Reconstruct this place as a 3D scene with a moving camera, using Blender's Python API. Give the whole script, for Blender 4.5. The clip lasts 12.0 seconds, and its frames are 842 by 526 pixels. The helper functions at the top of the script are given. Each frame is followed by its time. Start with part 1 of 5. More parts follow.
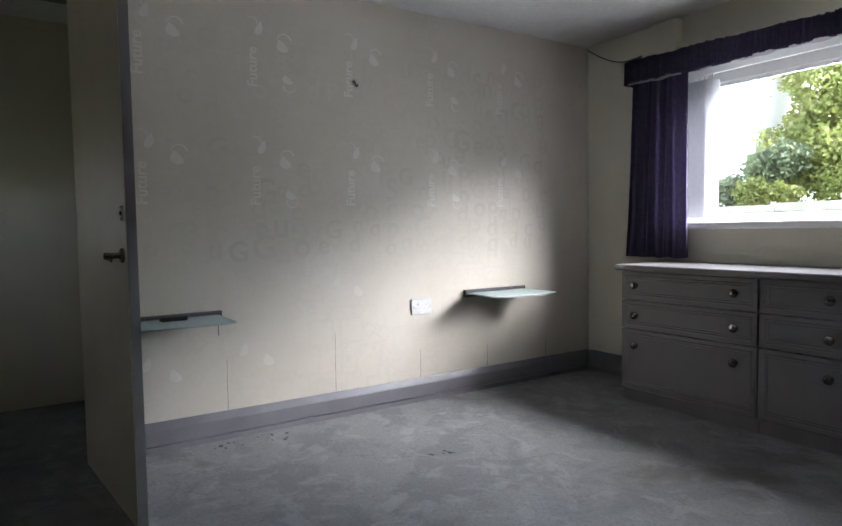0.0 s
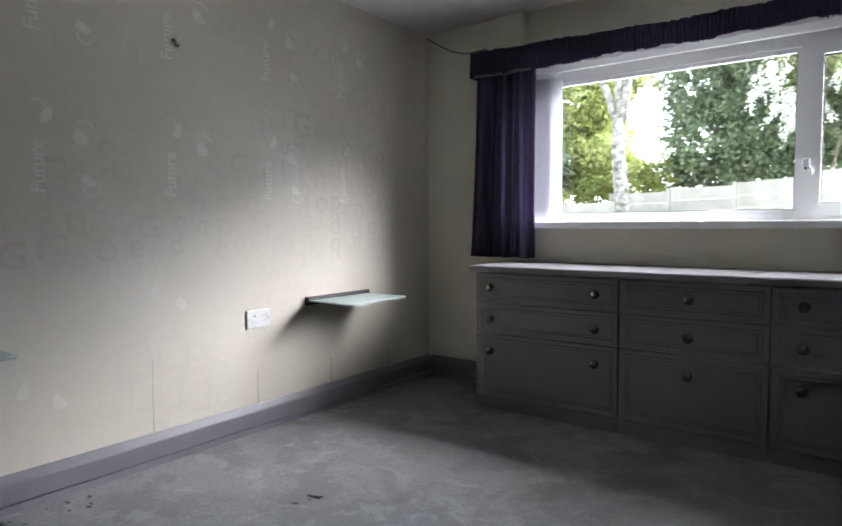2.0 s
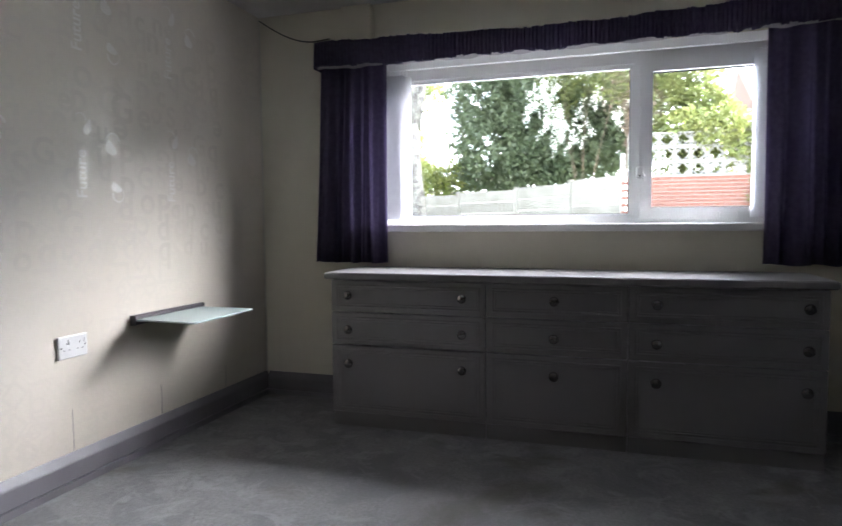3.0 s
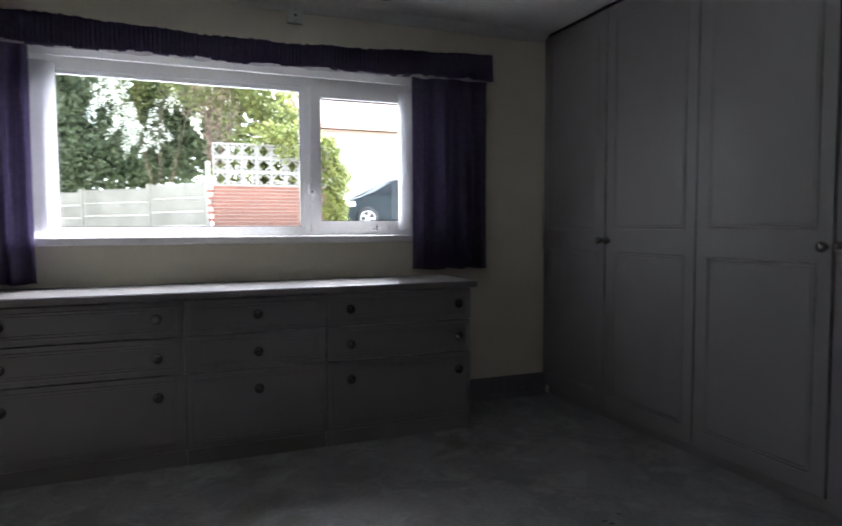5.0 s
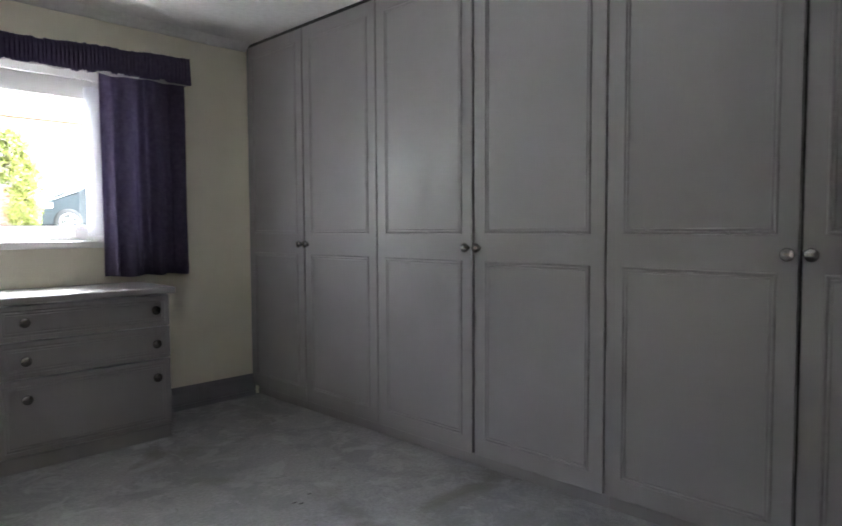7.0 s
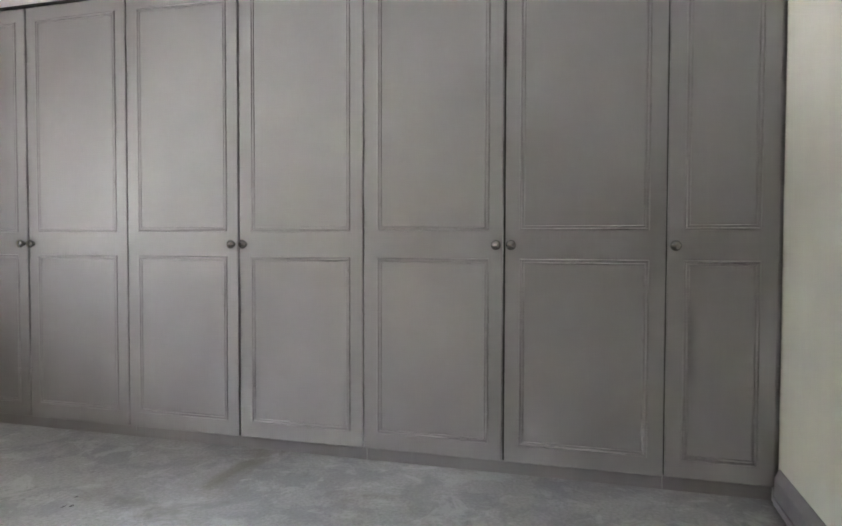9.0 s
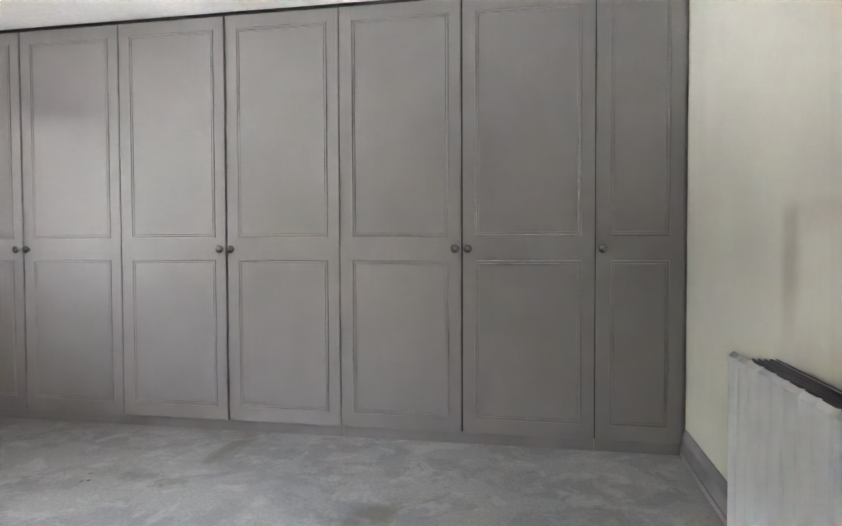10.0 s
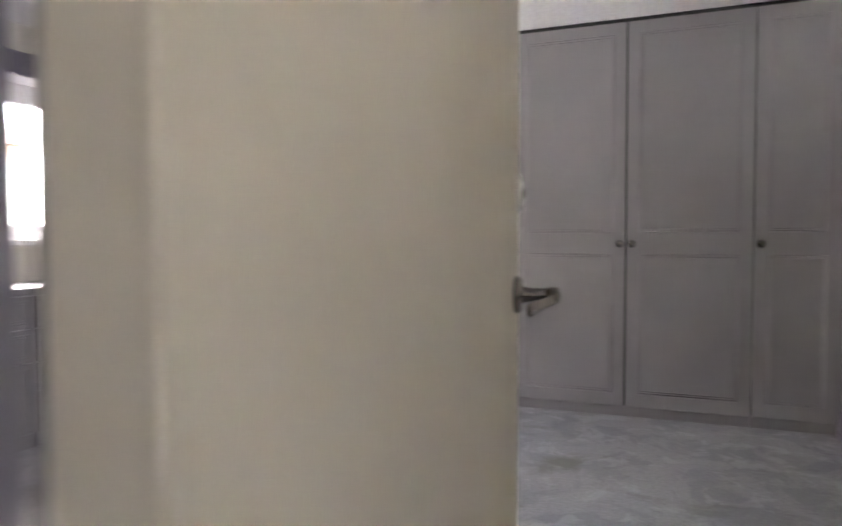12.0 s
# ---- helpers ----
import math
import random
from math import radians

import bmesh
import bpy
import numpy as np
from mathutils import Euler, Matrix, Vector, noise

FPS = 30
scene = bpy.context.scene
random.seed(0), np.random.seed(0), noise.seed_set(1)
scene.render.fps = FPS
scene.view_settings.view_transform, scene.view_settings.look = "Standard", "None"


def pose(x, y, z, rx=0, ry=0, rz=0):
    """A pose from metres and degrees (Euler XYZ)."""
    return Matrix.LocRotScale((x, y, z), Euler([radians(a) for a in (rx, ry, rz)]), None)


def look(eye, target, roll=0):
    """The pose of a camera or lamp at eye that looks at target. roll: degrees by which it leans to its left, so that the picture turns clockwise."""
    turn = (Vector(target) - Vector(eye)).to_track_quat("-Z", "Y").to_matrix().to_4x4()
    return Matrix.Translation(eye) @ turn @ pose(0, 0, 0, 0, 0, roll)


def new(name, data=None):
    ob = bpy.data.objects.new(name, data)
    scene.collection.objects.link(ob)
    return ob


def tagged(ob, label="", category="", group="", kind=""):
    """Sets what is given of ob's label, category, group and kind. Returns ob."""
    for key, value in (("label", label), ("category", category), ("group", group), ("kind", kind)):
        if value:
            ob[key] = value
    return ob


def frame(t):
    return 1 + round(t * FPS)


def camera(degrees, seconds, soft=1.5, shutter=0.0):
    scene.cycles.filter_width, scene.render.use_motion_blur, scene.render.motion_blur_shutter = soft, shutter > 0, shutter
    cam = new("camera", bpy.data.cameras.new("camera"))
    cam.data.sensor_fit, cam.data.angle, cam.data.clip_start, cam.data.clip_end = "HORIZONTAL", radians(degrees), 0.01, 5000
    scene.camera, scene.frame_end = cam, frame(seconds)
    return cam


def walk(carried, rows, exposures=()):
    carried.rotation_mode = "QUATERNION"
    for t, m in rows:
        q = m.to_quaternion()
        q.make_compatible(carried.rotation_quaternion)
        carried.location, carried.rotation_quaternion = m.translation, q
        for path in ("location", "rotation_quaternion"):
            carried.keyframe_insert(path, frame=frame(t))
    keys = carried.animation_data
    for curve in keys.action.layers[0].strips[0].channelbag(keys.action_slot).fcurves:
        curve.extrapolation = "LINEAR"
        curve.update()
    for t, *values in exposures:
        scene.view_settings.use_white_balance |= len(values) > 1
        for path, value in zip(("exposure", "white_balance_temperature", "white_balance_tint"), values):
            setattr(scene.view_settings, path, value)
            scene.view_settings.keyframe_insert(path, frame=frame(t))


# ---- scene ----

# camera and walk
cam = camera(68.0, 12.0, soft=1.5, shutter=0.3)
PATH = [
    (0, (3.258, -3.626, 1.078), (1.584, -2.536, 0.969), -0.9),
    (0.5, (3.212, -3.604, 1.078), (1.559, -2.485, 0.964), -0.7),
    (1, (3.073, -3.572, 1.071), (1.499, -2.344, 0.95), -0.7),
    (1.5, (2.889, -3.559, 1.088), (1.458, -2.167, 0.962), -0.6),
    (2, (2.649, -3.592, 1.085), (1.447, -1.999, 0.96), -0.4),
    (2.5, (2.432, -3.567, 1.07), (1.48, -1.813, 0.948), -0.3),
    (3, (2.185, -3.543, 1.098), (1.584, -1.64, 0.972), -0.4),
    (3.2, (2.085, -3.544, 1.091), (1.618, -1.604, 0.968), -0.4),
    (4.8, (1.553, -3.578, 1.147), (2.147, -1.672, 1.025), -0.2),
    (5, (1.506, -3.606, 1.141), (2.25, -1.754, 1.025), -0.2),
    (5.5, (1.471, -3.678, 1.157), (2.456, -1.941, 1.039), -0.3),
    (6, (1.467, -3.76, 1.14), (2.641, -2.144, 1.035), -0.1),
    (6.5, (1.568, -3.817, 1.152), (2.865, -2.298, 1.037), -0.4),
    (7, (1.567, -3.856, 1.145), (3.002, -2.467, 1.038), -0.3),
    (7.5, (1.526, -3.864, 1.122), (3.144, -2.692, 1.027), -0.1),
    (7.7, (1.476, -3.837, 1.105), (3.172, -2.781, 1.017), 0.1),
    (9.3, (0.868, -3.734, 1.061), (2.812, -3.268, 1.003), -0.0),
    (9.5, (0.749, -3.753, 1.064), (2.702, -3.325, 1.007), -0.1),
    (10, (0.55, -3.753, 1.081), (2.513, -3.377, 1.022), -0.2),
    (10.5, (0.298, -3.758, 1.081), (2.271, -3.431, 1.021), -0.2),
    (11, (0.155, -3.724, 1.078), (2.129, -3.413, 1.015), -0.3),
    (11.5, (0.048, -3.635, 1.07), (2.014, -3.273, 1.003), -0.6),
    (12, (-0.1, -3.489, 1.08), (1.775, -2.796, 1.008), -0.1),
]
walk(cam, [(t, look(eye, target, roll)) for t, eye, target, roll in PATH],
     [(0, 4.9, 6000, 14), (2.0, 4.75, 6000, 14), (3.2, 4.75, 6000, 15), (5.0, 4.5, 6050, 15), (5.8, 4.85, 6050, 15), (6.5, 5.6, 6100, 15), (7.5, 6.75, 6450, 13), (9.3, 7.35, 6600, 14), (11.0, 7.5, 6550, 16), (12.0, 7.1, 6600, 22)])

# world and sun: overcast morning
world = bpy.data.worlds.new("overcast_sky")
scene.world = world
world.use_nodes = True
wn = world.node_tree.nodes
sky = wn.new("ShaderNodeTexSky")
sky.sky_type = "NISHITA"
sky.sun_disc = False
sky.sun_elevation = radians(43)
sky.sun_rotation = radians(57)
sky.air_density, sky.dust_density, sky.ozone_density = 1.0, 0.9, 1.0
cloud = wn.new("ShaderNodeHueSaturation")
cloud.inputs["Saturation"].default_value = 0.3
world.node_tree.links.new(sky.outputs[0], cloud.inputs["Color"])
world.node_tree.links.new(cloud.outputs[0], wn["Background"].inputs[0])
wn["Background"].inputs[1].default_value = 0.095
sun_data = bpy.data.lights.new("sun", "SUN")
sun_data.energy, sun_data.angle, sun_data.color = 1.8, radians(62), (1.0, 0.985, 0.965)
sun = new("sun", sun_data)
sun.matrix_world = look((0, 0, 10), (-0.72, -0.47, 9.2))


# materials
def shade(name, col, col2=None, scale=8.0, detail=4.0, rough=0.6, metal=0.0, bump=0.0, bump_scale=60.0, big=None, big_scale=1.2,
          vary=0.0, coat=0.0, spec=0.5, stretch=(1, 1, 1)):
    """A surface with two scales of colour change, fine relief and optional change from piece to piece."""
    m = bpy.data.materials.new(name)
    m.use_nodes = True
    nt = m.node_tree
    n, link = nt.nodes, nt.links.new
    b = n["Principled BSDF"]
    co = n.new("ShaderNodeTexCoord")
    mp = n.new("ShaderNodeMapping")
    mp.inputs["Scale"].default_value = stretch
    link(co.outputs["Object"], mp.inputs["Vector"])
    col2 = col2 or tuple(c * 0.88 for c in col)
    t1 = n.new("ShaderNodeTexNoise")
    t1.inputs["Scale"].default_value, t1.inputs["Detail"].default_value = scale, detail
    link(mp.outputs[0], t1.inputs["Vector"])
    mix = n.new("ShaderNodeMix")
    mix.data_type = "RGBA"
    mix.inputs[6].default_value, mix.inputs[7].default_value = (*col, 1), (*col2, 1)
    ramp = n.new("ShaderNodeMapRange")
    ramp.inputs[1].default_value, ramp.inputs[2].default_value = 0.35, 0.65
    link(t1.outputs["Fac"], ramp.inputs[0])
    link(ramp.outputs[0], mix.inputs[0])
    out = mix.outputs[2]
    if big:
        t2 = n.new("ShaderNodeTexNoise")
        t2.inputs["Scale"].default_value, t2.inputs["Detail"].default_value = big_scale, 5
        link(co.outputs["Object"], t2.inputs["Vector"])
        r2 = n.new("ShaderNodeMapRange")
        r2.inputs[1].default_value, r2.inputs[2].default_value = 0.42, 0.68
        link(t2.outputs["Fac"], r2.inputs[0])
        mix2 = n.new("ShaderNodeMix")
        mix2.data_type = "RGBA"
        link(r2.outputs[0], mix2.inputs[0])
        link(out, mix2.inputs[6])
        mix2.inputs[7].default_value = (*big, 1)
        out = mix2.outputs[2]
    if vary:
        info = n.new("ShaderNodeObjectInfo")
        geo = n.new("ShaderNodeNewGeometry")
        add = n.new("ShaderNodeMath")
        add.operation = "ADD"
        link(info.outputs["Random"], add.inputs[0])
        link(geo.outputs["Random Per Island"], add.inputs[1])
        r3 = n.new("ShaderNodeMapRange")
        r3.inputs[2].default_value = 2.0
        r3.inputs[3].default_value, r3.inputs[4].default_value = 1 - vary, 1 + vary
        link(add.outputs[0], r3.inputs[0])
        hsv = n.new("ShaderNodeHueSaturation")
        link(r3.outputs[0], hsv.inputs["Value"])
        link(out, hsv.inputs["Color"])
        out = hsv.outputs[0]
    link(out, b.inputs["Base Color"])
    b.inputs["Metallic"].default_value = metal
    b.inputs["Specular IOR Level"].default_value = spec
    b.inputs["Coat Weight"].default_value = coat
    rr = n.new("ShaderNodeMapRange")
    rr.inputs[3].default_value, rr.inputs[4].default_value = max(0.02, rough - 0.06), min(1, rough + 0.06)
    link(t1.outputs["Fac"], rr.inputs[0])
    link(rr.outputs[0], b.inputs["Roughness"])
    if bump:
        t4 = n.new("ShaderNodeTexNoise")
        t4.inputs["Scale"].default_value, t4.inputs["Detail"].default_value = bump_scale, 3
        link(mp.outputs[0], t4.inputs["Vector"])
        bp = n.new("ShaderNodeBump")
        bp.inputs["Strength"].default_value, bp.inputs["Distance"].default_value = bump, 0.004
        link(t4.outputs["Fac"], bp.inputs["Height"])
        link(bp.outputs[0], b.inputs["Normal"])
    return m


def clear_glass(name, tint=(1, 1, 1), rough=0.0):
    m = bpy.data.materials.new(name)
    m.use_nodes = True
    n, link = m.node_tree.nodes, m.node_tree.links.new
    n.remove(n["Principled BSDF"])
    tr, gl, mx, fr = (n.new("ShaderNode" + k) for k in ("BsdfTransparent", "BsdfGlossy", "MixShader", "Fresnel"))
    tr.inputs[0].default_value = (*tint, 1)
    gl.inputs["Roughness"].default_value = rough
    fr.inputs[0].default_value = 1.45
    link(fr.outputs[0], mx.inputs[0])
    link(tr.outputs[0], mx.inputs[1])
    link(gl.outputs[0], mx.inputs[2])
    link(mx.outputs[0], n["Material Output"].inputs[0])
    return m


PLASTER = shade("cream_emulsion", (0.73, 0.695, 0.58), (0.69, 0.655, 0.54), 3, 5, 0.7, bump=0.25, bump_scale=90, big=(0.64, 0.6, 0.48), big_scale=0.9)
CEIL = shade("white_textured_ceiling_paint", (0.72, 0.72, 0.71), (0.66, 0.66, 0.65), 30, 5, 0.8, bump=0.6, bump_scale=45)
MAUVE = shade("mauve_grey_satin_paint", (0.202, 0.196, 0.196), (0.189, 0.183, 0.183), 4, 5, 0.355, bump=0.06, bump_scale=110, big=(0.192, 0.184, 0.183), big_scale=1.5)
TRIM = shade("mauve_grey_gloss_trim", (0.19, 0.182, 0.197), (0.165, 0.157, 0.17), 5, 5, 0.4, bump=0.08, bump_scale=60)
TUFT = shade("dark_flattened_tufts", (0.075, 0.073, 0.072), (0.11, 0.108, 0.106), 60, 3, 0.95)
UPVC = shade("white_upvc", (0.85, 0.855, 0.86), (0.82, 0.825, 0.83), 3, 3, 0.3)
GLOSSWHITE = shade("white_gloss_sill_paint", (0.84, 0.835, 0.83), (0.79, 0.785, 0.775), 6, 4, 0.35)
PURPLE = shade("purple_curtain_cloth", (0.142, 0.12, 0.2), (0.115, 0.096, 0.165), 40, 4, 0.85, bump=0.15, bump_scale=500, spec=0.2)
LINING = shade("pale_curtain_lining", (0.6, 0.58, 0.6), rough=0.9)
BLIND = shade("white_blind_fabric", (0.72, 0.72, 0.74), (0.68, 0.68, 0.7), 30, 3, 0.8)
IRON = shade("dark_pewter_metal", (0.12, 0.115, 0.11), (0.07, 0.068, 0.065), 30, 4, 0.35, metal=0.8)
NICKEL = shade("satin_nickel", (0.3, 0.28, 0.25), (0.2, 0.187, 0.168), 30, 4, 0.24, metal=1.0)
PEWTER = shade("polished_pewter", (0.3, 0.29, 0.28), (0.2, 0.19, 0.185), 25, 4, 0.2, metal=0.9)
SOCKET = shade("white_socket_plastic", (0.66, 0.66, 0.64), rough=0.35)
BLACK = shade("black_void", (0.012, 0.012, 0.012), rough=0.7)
BARMAT = shade("dark_brown_shelf_rail", (0.04, 0.035, 0.045), (0.06, 0.052, 0.06), 12, 3, 0.35)
SHELFGLASS = clear_glass("frosted_green_shelf_glass", (0.8, 0.92, 0.88), 0.2)
_n, _l = SHELFGLASS.node_tree.nodes, SHELFGLASS.node_tree.links
_d, _m = _n.new("ShaderNodeBsdfDiffuse"), _n.new("ShaderNodeMixShader")
_d.inputs[0].default_value = (0.62, 0.72, 0.69, 1)
_m.inputs[0].default_value = 0.6
_old = _n["Material Output"].inputs[0].links[0].from_socket
_l.new(_old, _m.inputs[1])
_l.new(_d.outputs[0], _m.inputs[2])
_l.new(_m.outputs[0], _n["Material Output"].inputs[0])
PANE = clear_glass("window_glass", (0.98, 1.0, 0.99), 0.0)
CREAMDOOR = shade("cream_gloss_door_paint", (0.62, 0.555, 0.425), (0.59, 0.525, 0.395), 3, 4, 0.4, bump=0.08, bump_scale=25)
RAD = shade("white_enamel_radiator", (0.82, 0.83, 0.84), (0.78, 0.79, 0.8), 4, 4, 0.35)
CREAMPLASTIC = shade("aged_cream_plastic", (0.6, 0.58, 0.52), rough=0.4)
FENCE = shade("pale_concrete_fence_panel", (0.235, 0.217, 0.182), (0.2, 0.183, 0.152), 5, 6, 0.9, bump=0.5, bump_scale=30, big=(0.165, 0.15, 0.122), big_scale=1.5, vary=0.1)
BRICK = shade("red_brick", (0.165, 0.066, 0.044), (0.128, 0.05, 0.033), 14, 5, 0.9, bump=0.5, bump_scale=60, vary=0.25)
PALEBRICK = shade("pale_pink_brick", (0.5, 0.38, 0.33), (0.44, 0.32, 0.27), 6, 4, 0.9)
MORTAR = shade("grey_mortar", (0.24, 0.205, 0.18), rough=0.95)
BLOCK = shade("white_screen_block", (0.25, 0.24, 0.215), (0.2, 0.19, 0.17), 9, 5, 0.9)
GRASS = shade("rough_lawn", (0.09, 0.13, 0.04), (0.06, 0.09, 0.03), 5, 6, 0.95, bump=1, bump_scale=50, big=(0.14, 0.13, 0.08), big_scale=0.6)
DRIVEBOUNCE = shade("pale_drive_and_bounce", (0.6, 0.59, 0.57), (0.53, 0.52, 0.5), 2, 6, 0.9)
LEAFDARK = shade("dark_green_leaves", (0.12, 0.143, 0.075), (0.082, 0.107, 0.056), 2, 3, 0.5, vary=0.45)
LEAFMID = shade("fresh_green_leaves", (0.2, 0.212, 0.06), (0.135, 0.162, 0.045), 2, 3, 0.5, vary=0.45)
LEAFGOLD = shade("golden_hedge_leaves", (0.17, 0.18, 0.04), (0.11, 0.14, 0.03), 2, 3, 0.5, vary=0.4)
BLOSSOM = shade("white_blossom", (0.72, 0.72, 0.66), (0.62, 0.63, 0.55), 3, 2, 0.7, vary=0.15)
TWIG = shade("brown_twigs", (0.16, 0.11, 0.075), (0.1, 0.07, 0.05), 8, 3, 0.9, vary=0.2)
BARK = shade("white_birch_bark", (0.21, 0.195, 0.168), (0.11, 0.1, 0.085), 9, 6, 0.9, big=(0.03, 0.026, 0.022), big_scale=7, bump=0.6, bump_scale=25, stretch=(1, 1, 2.2))
RENDERWALL = shade("white_rendered_wall", (0.7, 0.69, 0.66), (0.64, 0.63, 0.6), 2, 5, 0.9)
ROOF = shade("brown_roof_tiles", (0.18, 0.1, 0.075), (0.13, 0.08, 0.06), 6, 4, 0.9)
CARPAINT = shade("dark_blue_grey_car_paint", (0.018, 0.024, 0.027), rough=0.5, spec=0.15)
RUBBER = shade("tyre_rubber", (0.02, 0.02, 0.02), rough=0.85)
ALLOY = shade("silver_alloy", (0.6, 0.6, 0.6), rough=0.35, metal=0.9)
CARGLASS = shade("dark_car_glass", (0.02, 0.025, 0.03), rough=0.08)


def node_math(nt, op, a, b=None):
    n = nt.nodes.new("ShaderNodeMath")
    n.operation = op
    for i, v in enumerate((a, b)):
        if v is None:
            continue
        if isinstance(v, (int, float)):
            n.inputs[i].default_value = v
        else:
            nt.links.new(v, n.inputs[i])
    return n.outputs[0]


def patterned_paper():
    """Cream paper with a faint print of overlapping letter-like strokes, a little glossier than the ground."""
    m = shade("cream_letter_wallpaper", (0.615, 0.568, 0.49), (0.585, 0.538, 0.455), 2.5, 5, 0.5, bump=0.12, bump_scale=70, big=(0.55, 0.5, 0.41), big_scale=0.8)
    nt = m.node_tree
    b = nt.nodes["Principled BSDF"]
    co = nt.nodes.new("ShaderNodeTexCoord")
    masks = []
    for sc, metric, lo, hi in ((7.5, "MANHATTAN", 0.34, 0.5), (11.0, "EUCLIDEAN", 0.24, 0.36), (5.0, "CHEBYCHEV", 0.3, 0.4)):
        v = nt.nodes.new("ShaderNodeTexVoronoi")
        v.distance = metric
        v.inputs["Scale"].default_value = sc
        nt.links.new(co.outputs["Object"], v.inputs["Vector"])
        up = node_math(nt, "GREATER_THAN", v.outputs["Distance"], lo)
        dn = node_math(nt, "LESS_THAN", v.outputs["Distance"], hi)
        masks.append(node_math(nt, "MULTIPLY", up, dn))
    ink = node_math(nt, "MAXIMUM", node_math(nt, "MAXIMUM", masks[0], masks[1]), masks[2])
    fade = nt.nodes.new("ShaderNodeTexNoise")
    fade.inputs["Scale"].default_value = 1.7
    nt.links.new(co.outputs["Object"], fade.inputs["Vector"])
    soft = nt.nodes.new("ShaderNodeMapRange")
    soft.inputs[1].default_value, soft.inputs[2].default_value = 0.4, 0.65
    nt.links.new(fade.outputs["Fac"], soft.inputs[0])
    ink = node_math(nt, "MULTIPLY", ink, soft.outputs[0])
    mix = nt.nodes.new("ShaderNodeMix")
    mix.data_type = "RGBA"
    old = b.inputs["Base Color"].links[0].from_socket
    nt.links.new(node_math(nt, "MULTIPLY", ink, 0.2), mix.inputs[0])
    nt.links.new(old, mix.inputs[6])
    mix.inputs[7].default_value = (0.46, 0.43, 0.385, 1)
    nt.links.new(mix.outputs[2], b.inputs["Base Color"])
    return m


def worn_carpet():
    """Short grey-blue pile, flattened and faded in patches, with brownish stains and fine tuft speckle."""
    m = shade("worn_grey_blue_carpet", (0.305, 0.304, 0.303), (0.25, 0.249, 0.25), 70, 6, 0.95, bump=1.0, bump_scale=380, spec=0.08)
    nt = m.node_tree
    b = nt.nodes["Principled BSDF"]
    co = nt.nodes.new("ShaderNodeTexCoord")

    def patches(scale, detail, rough, lo, hi, shift):
        t, r, mp = nt.nodes.new("ShaderNodeTexNoise"), nt.nodes.new("ShaderNodeMapRange"), nt.nodes.new("ShaderNodeMapping")
        mp.inputs["Location"].default_value = (shift, shift * 0.7, 0)
        t.inputs["Scale"].default_value, t.inputs["Detail"].default_value, t.inputs["Roughness"].default_value = scale, detail, rough
        t.inputs["Distortion"].default_value = 0.6
        r.inputs[1].default_value, r.inputs[2].default_value = lo, hi
        nt.links.new(co.outputs["Object"], mp.inputs["Vector"])
        nt.links.new(mp.outputs[0], t.inputs["Vector"])
        nt.links.new(t.outputs["Fac"], r.inputs[0])
        return r.outputs[0]

    out = b.inputs["Base Color"].links[0].from_socket
    for mask, share, col in ((patches(3.2, 9, 0.68, 0.47, 0.56, 0), 0.5, (0.19, 0.192, 0.2)), (patches(5.5, 8, 0.7, 0.53, 0.6, 7), 0.45, (0.385, 0.385, 0.385)),
                             (patches(1.6, 7, 0.6, 0.57, 0.68, 13), 0.6, (0.15, 0.135, 0.115)), (patches(22, 5, 0.7, 0.6, 0.68, 3), 0.4, (0.16, 0.155, 0.15))):
        mix = nt.nodes.new("ShaderNodeMix")
        mix.data_type = "RGBA"
        nt.links.new(node_math(nt, "MULTIPLY", mask, share), mix.inputs[0])
        nt.links.new(out, mix.inputs[6])
        mix.inputs[7].default_value = (*col, 1)
        out = mix.outputs[2]
    nt.links.new(out, b.inputs["Base Color"])
    return m


def corner_grey_ceiling():
    """White textured paint, mixed towards grey round the corner by the window."""
    m = shade("white_textured_ceiling_paint", (0.72, 0.72, 0.71), (0.66, 0.66, 0.65), 30, 5, 0.8, bump=0.6, bump_scale=45)
    nt = m.node_tree
    b = nt.nodes["Principled BSDF"]
    co, far, wob, r = (nt.nodes.new("ShaderNode" + k) for k in ("TexCoord", "VectorMath", "TexNoise", "MapRange"))
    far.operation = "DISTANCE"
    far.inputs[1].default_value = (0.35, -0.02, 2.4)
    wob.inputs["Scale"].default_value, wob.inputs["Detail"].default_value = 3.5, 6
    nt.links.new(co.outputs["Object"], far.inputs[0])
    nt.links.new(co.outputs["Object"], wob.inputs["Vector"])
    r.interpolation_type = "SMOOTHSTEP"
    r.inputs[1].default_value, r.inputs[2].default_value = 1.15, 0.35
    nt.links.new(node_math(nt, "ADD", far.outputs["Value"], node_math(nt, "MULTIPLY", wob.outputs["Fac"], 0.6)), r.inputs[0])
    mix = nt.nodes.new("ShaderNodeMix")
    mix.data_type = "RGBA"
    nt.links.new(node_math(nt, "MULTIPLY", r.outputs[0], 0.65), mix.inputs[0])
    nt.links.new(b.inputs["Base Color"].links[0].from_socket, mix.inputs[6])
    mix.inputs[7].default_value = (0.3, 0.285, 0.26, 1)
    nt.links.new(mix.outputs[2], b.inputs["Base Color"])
    return m


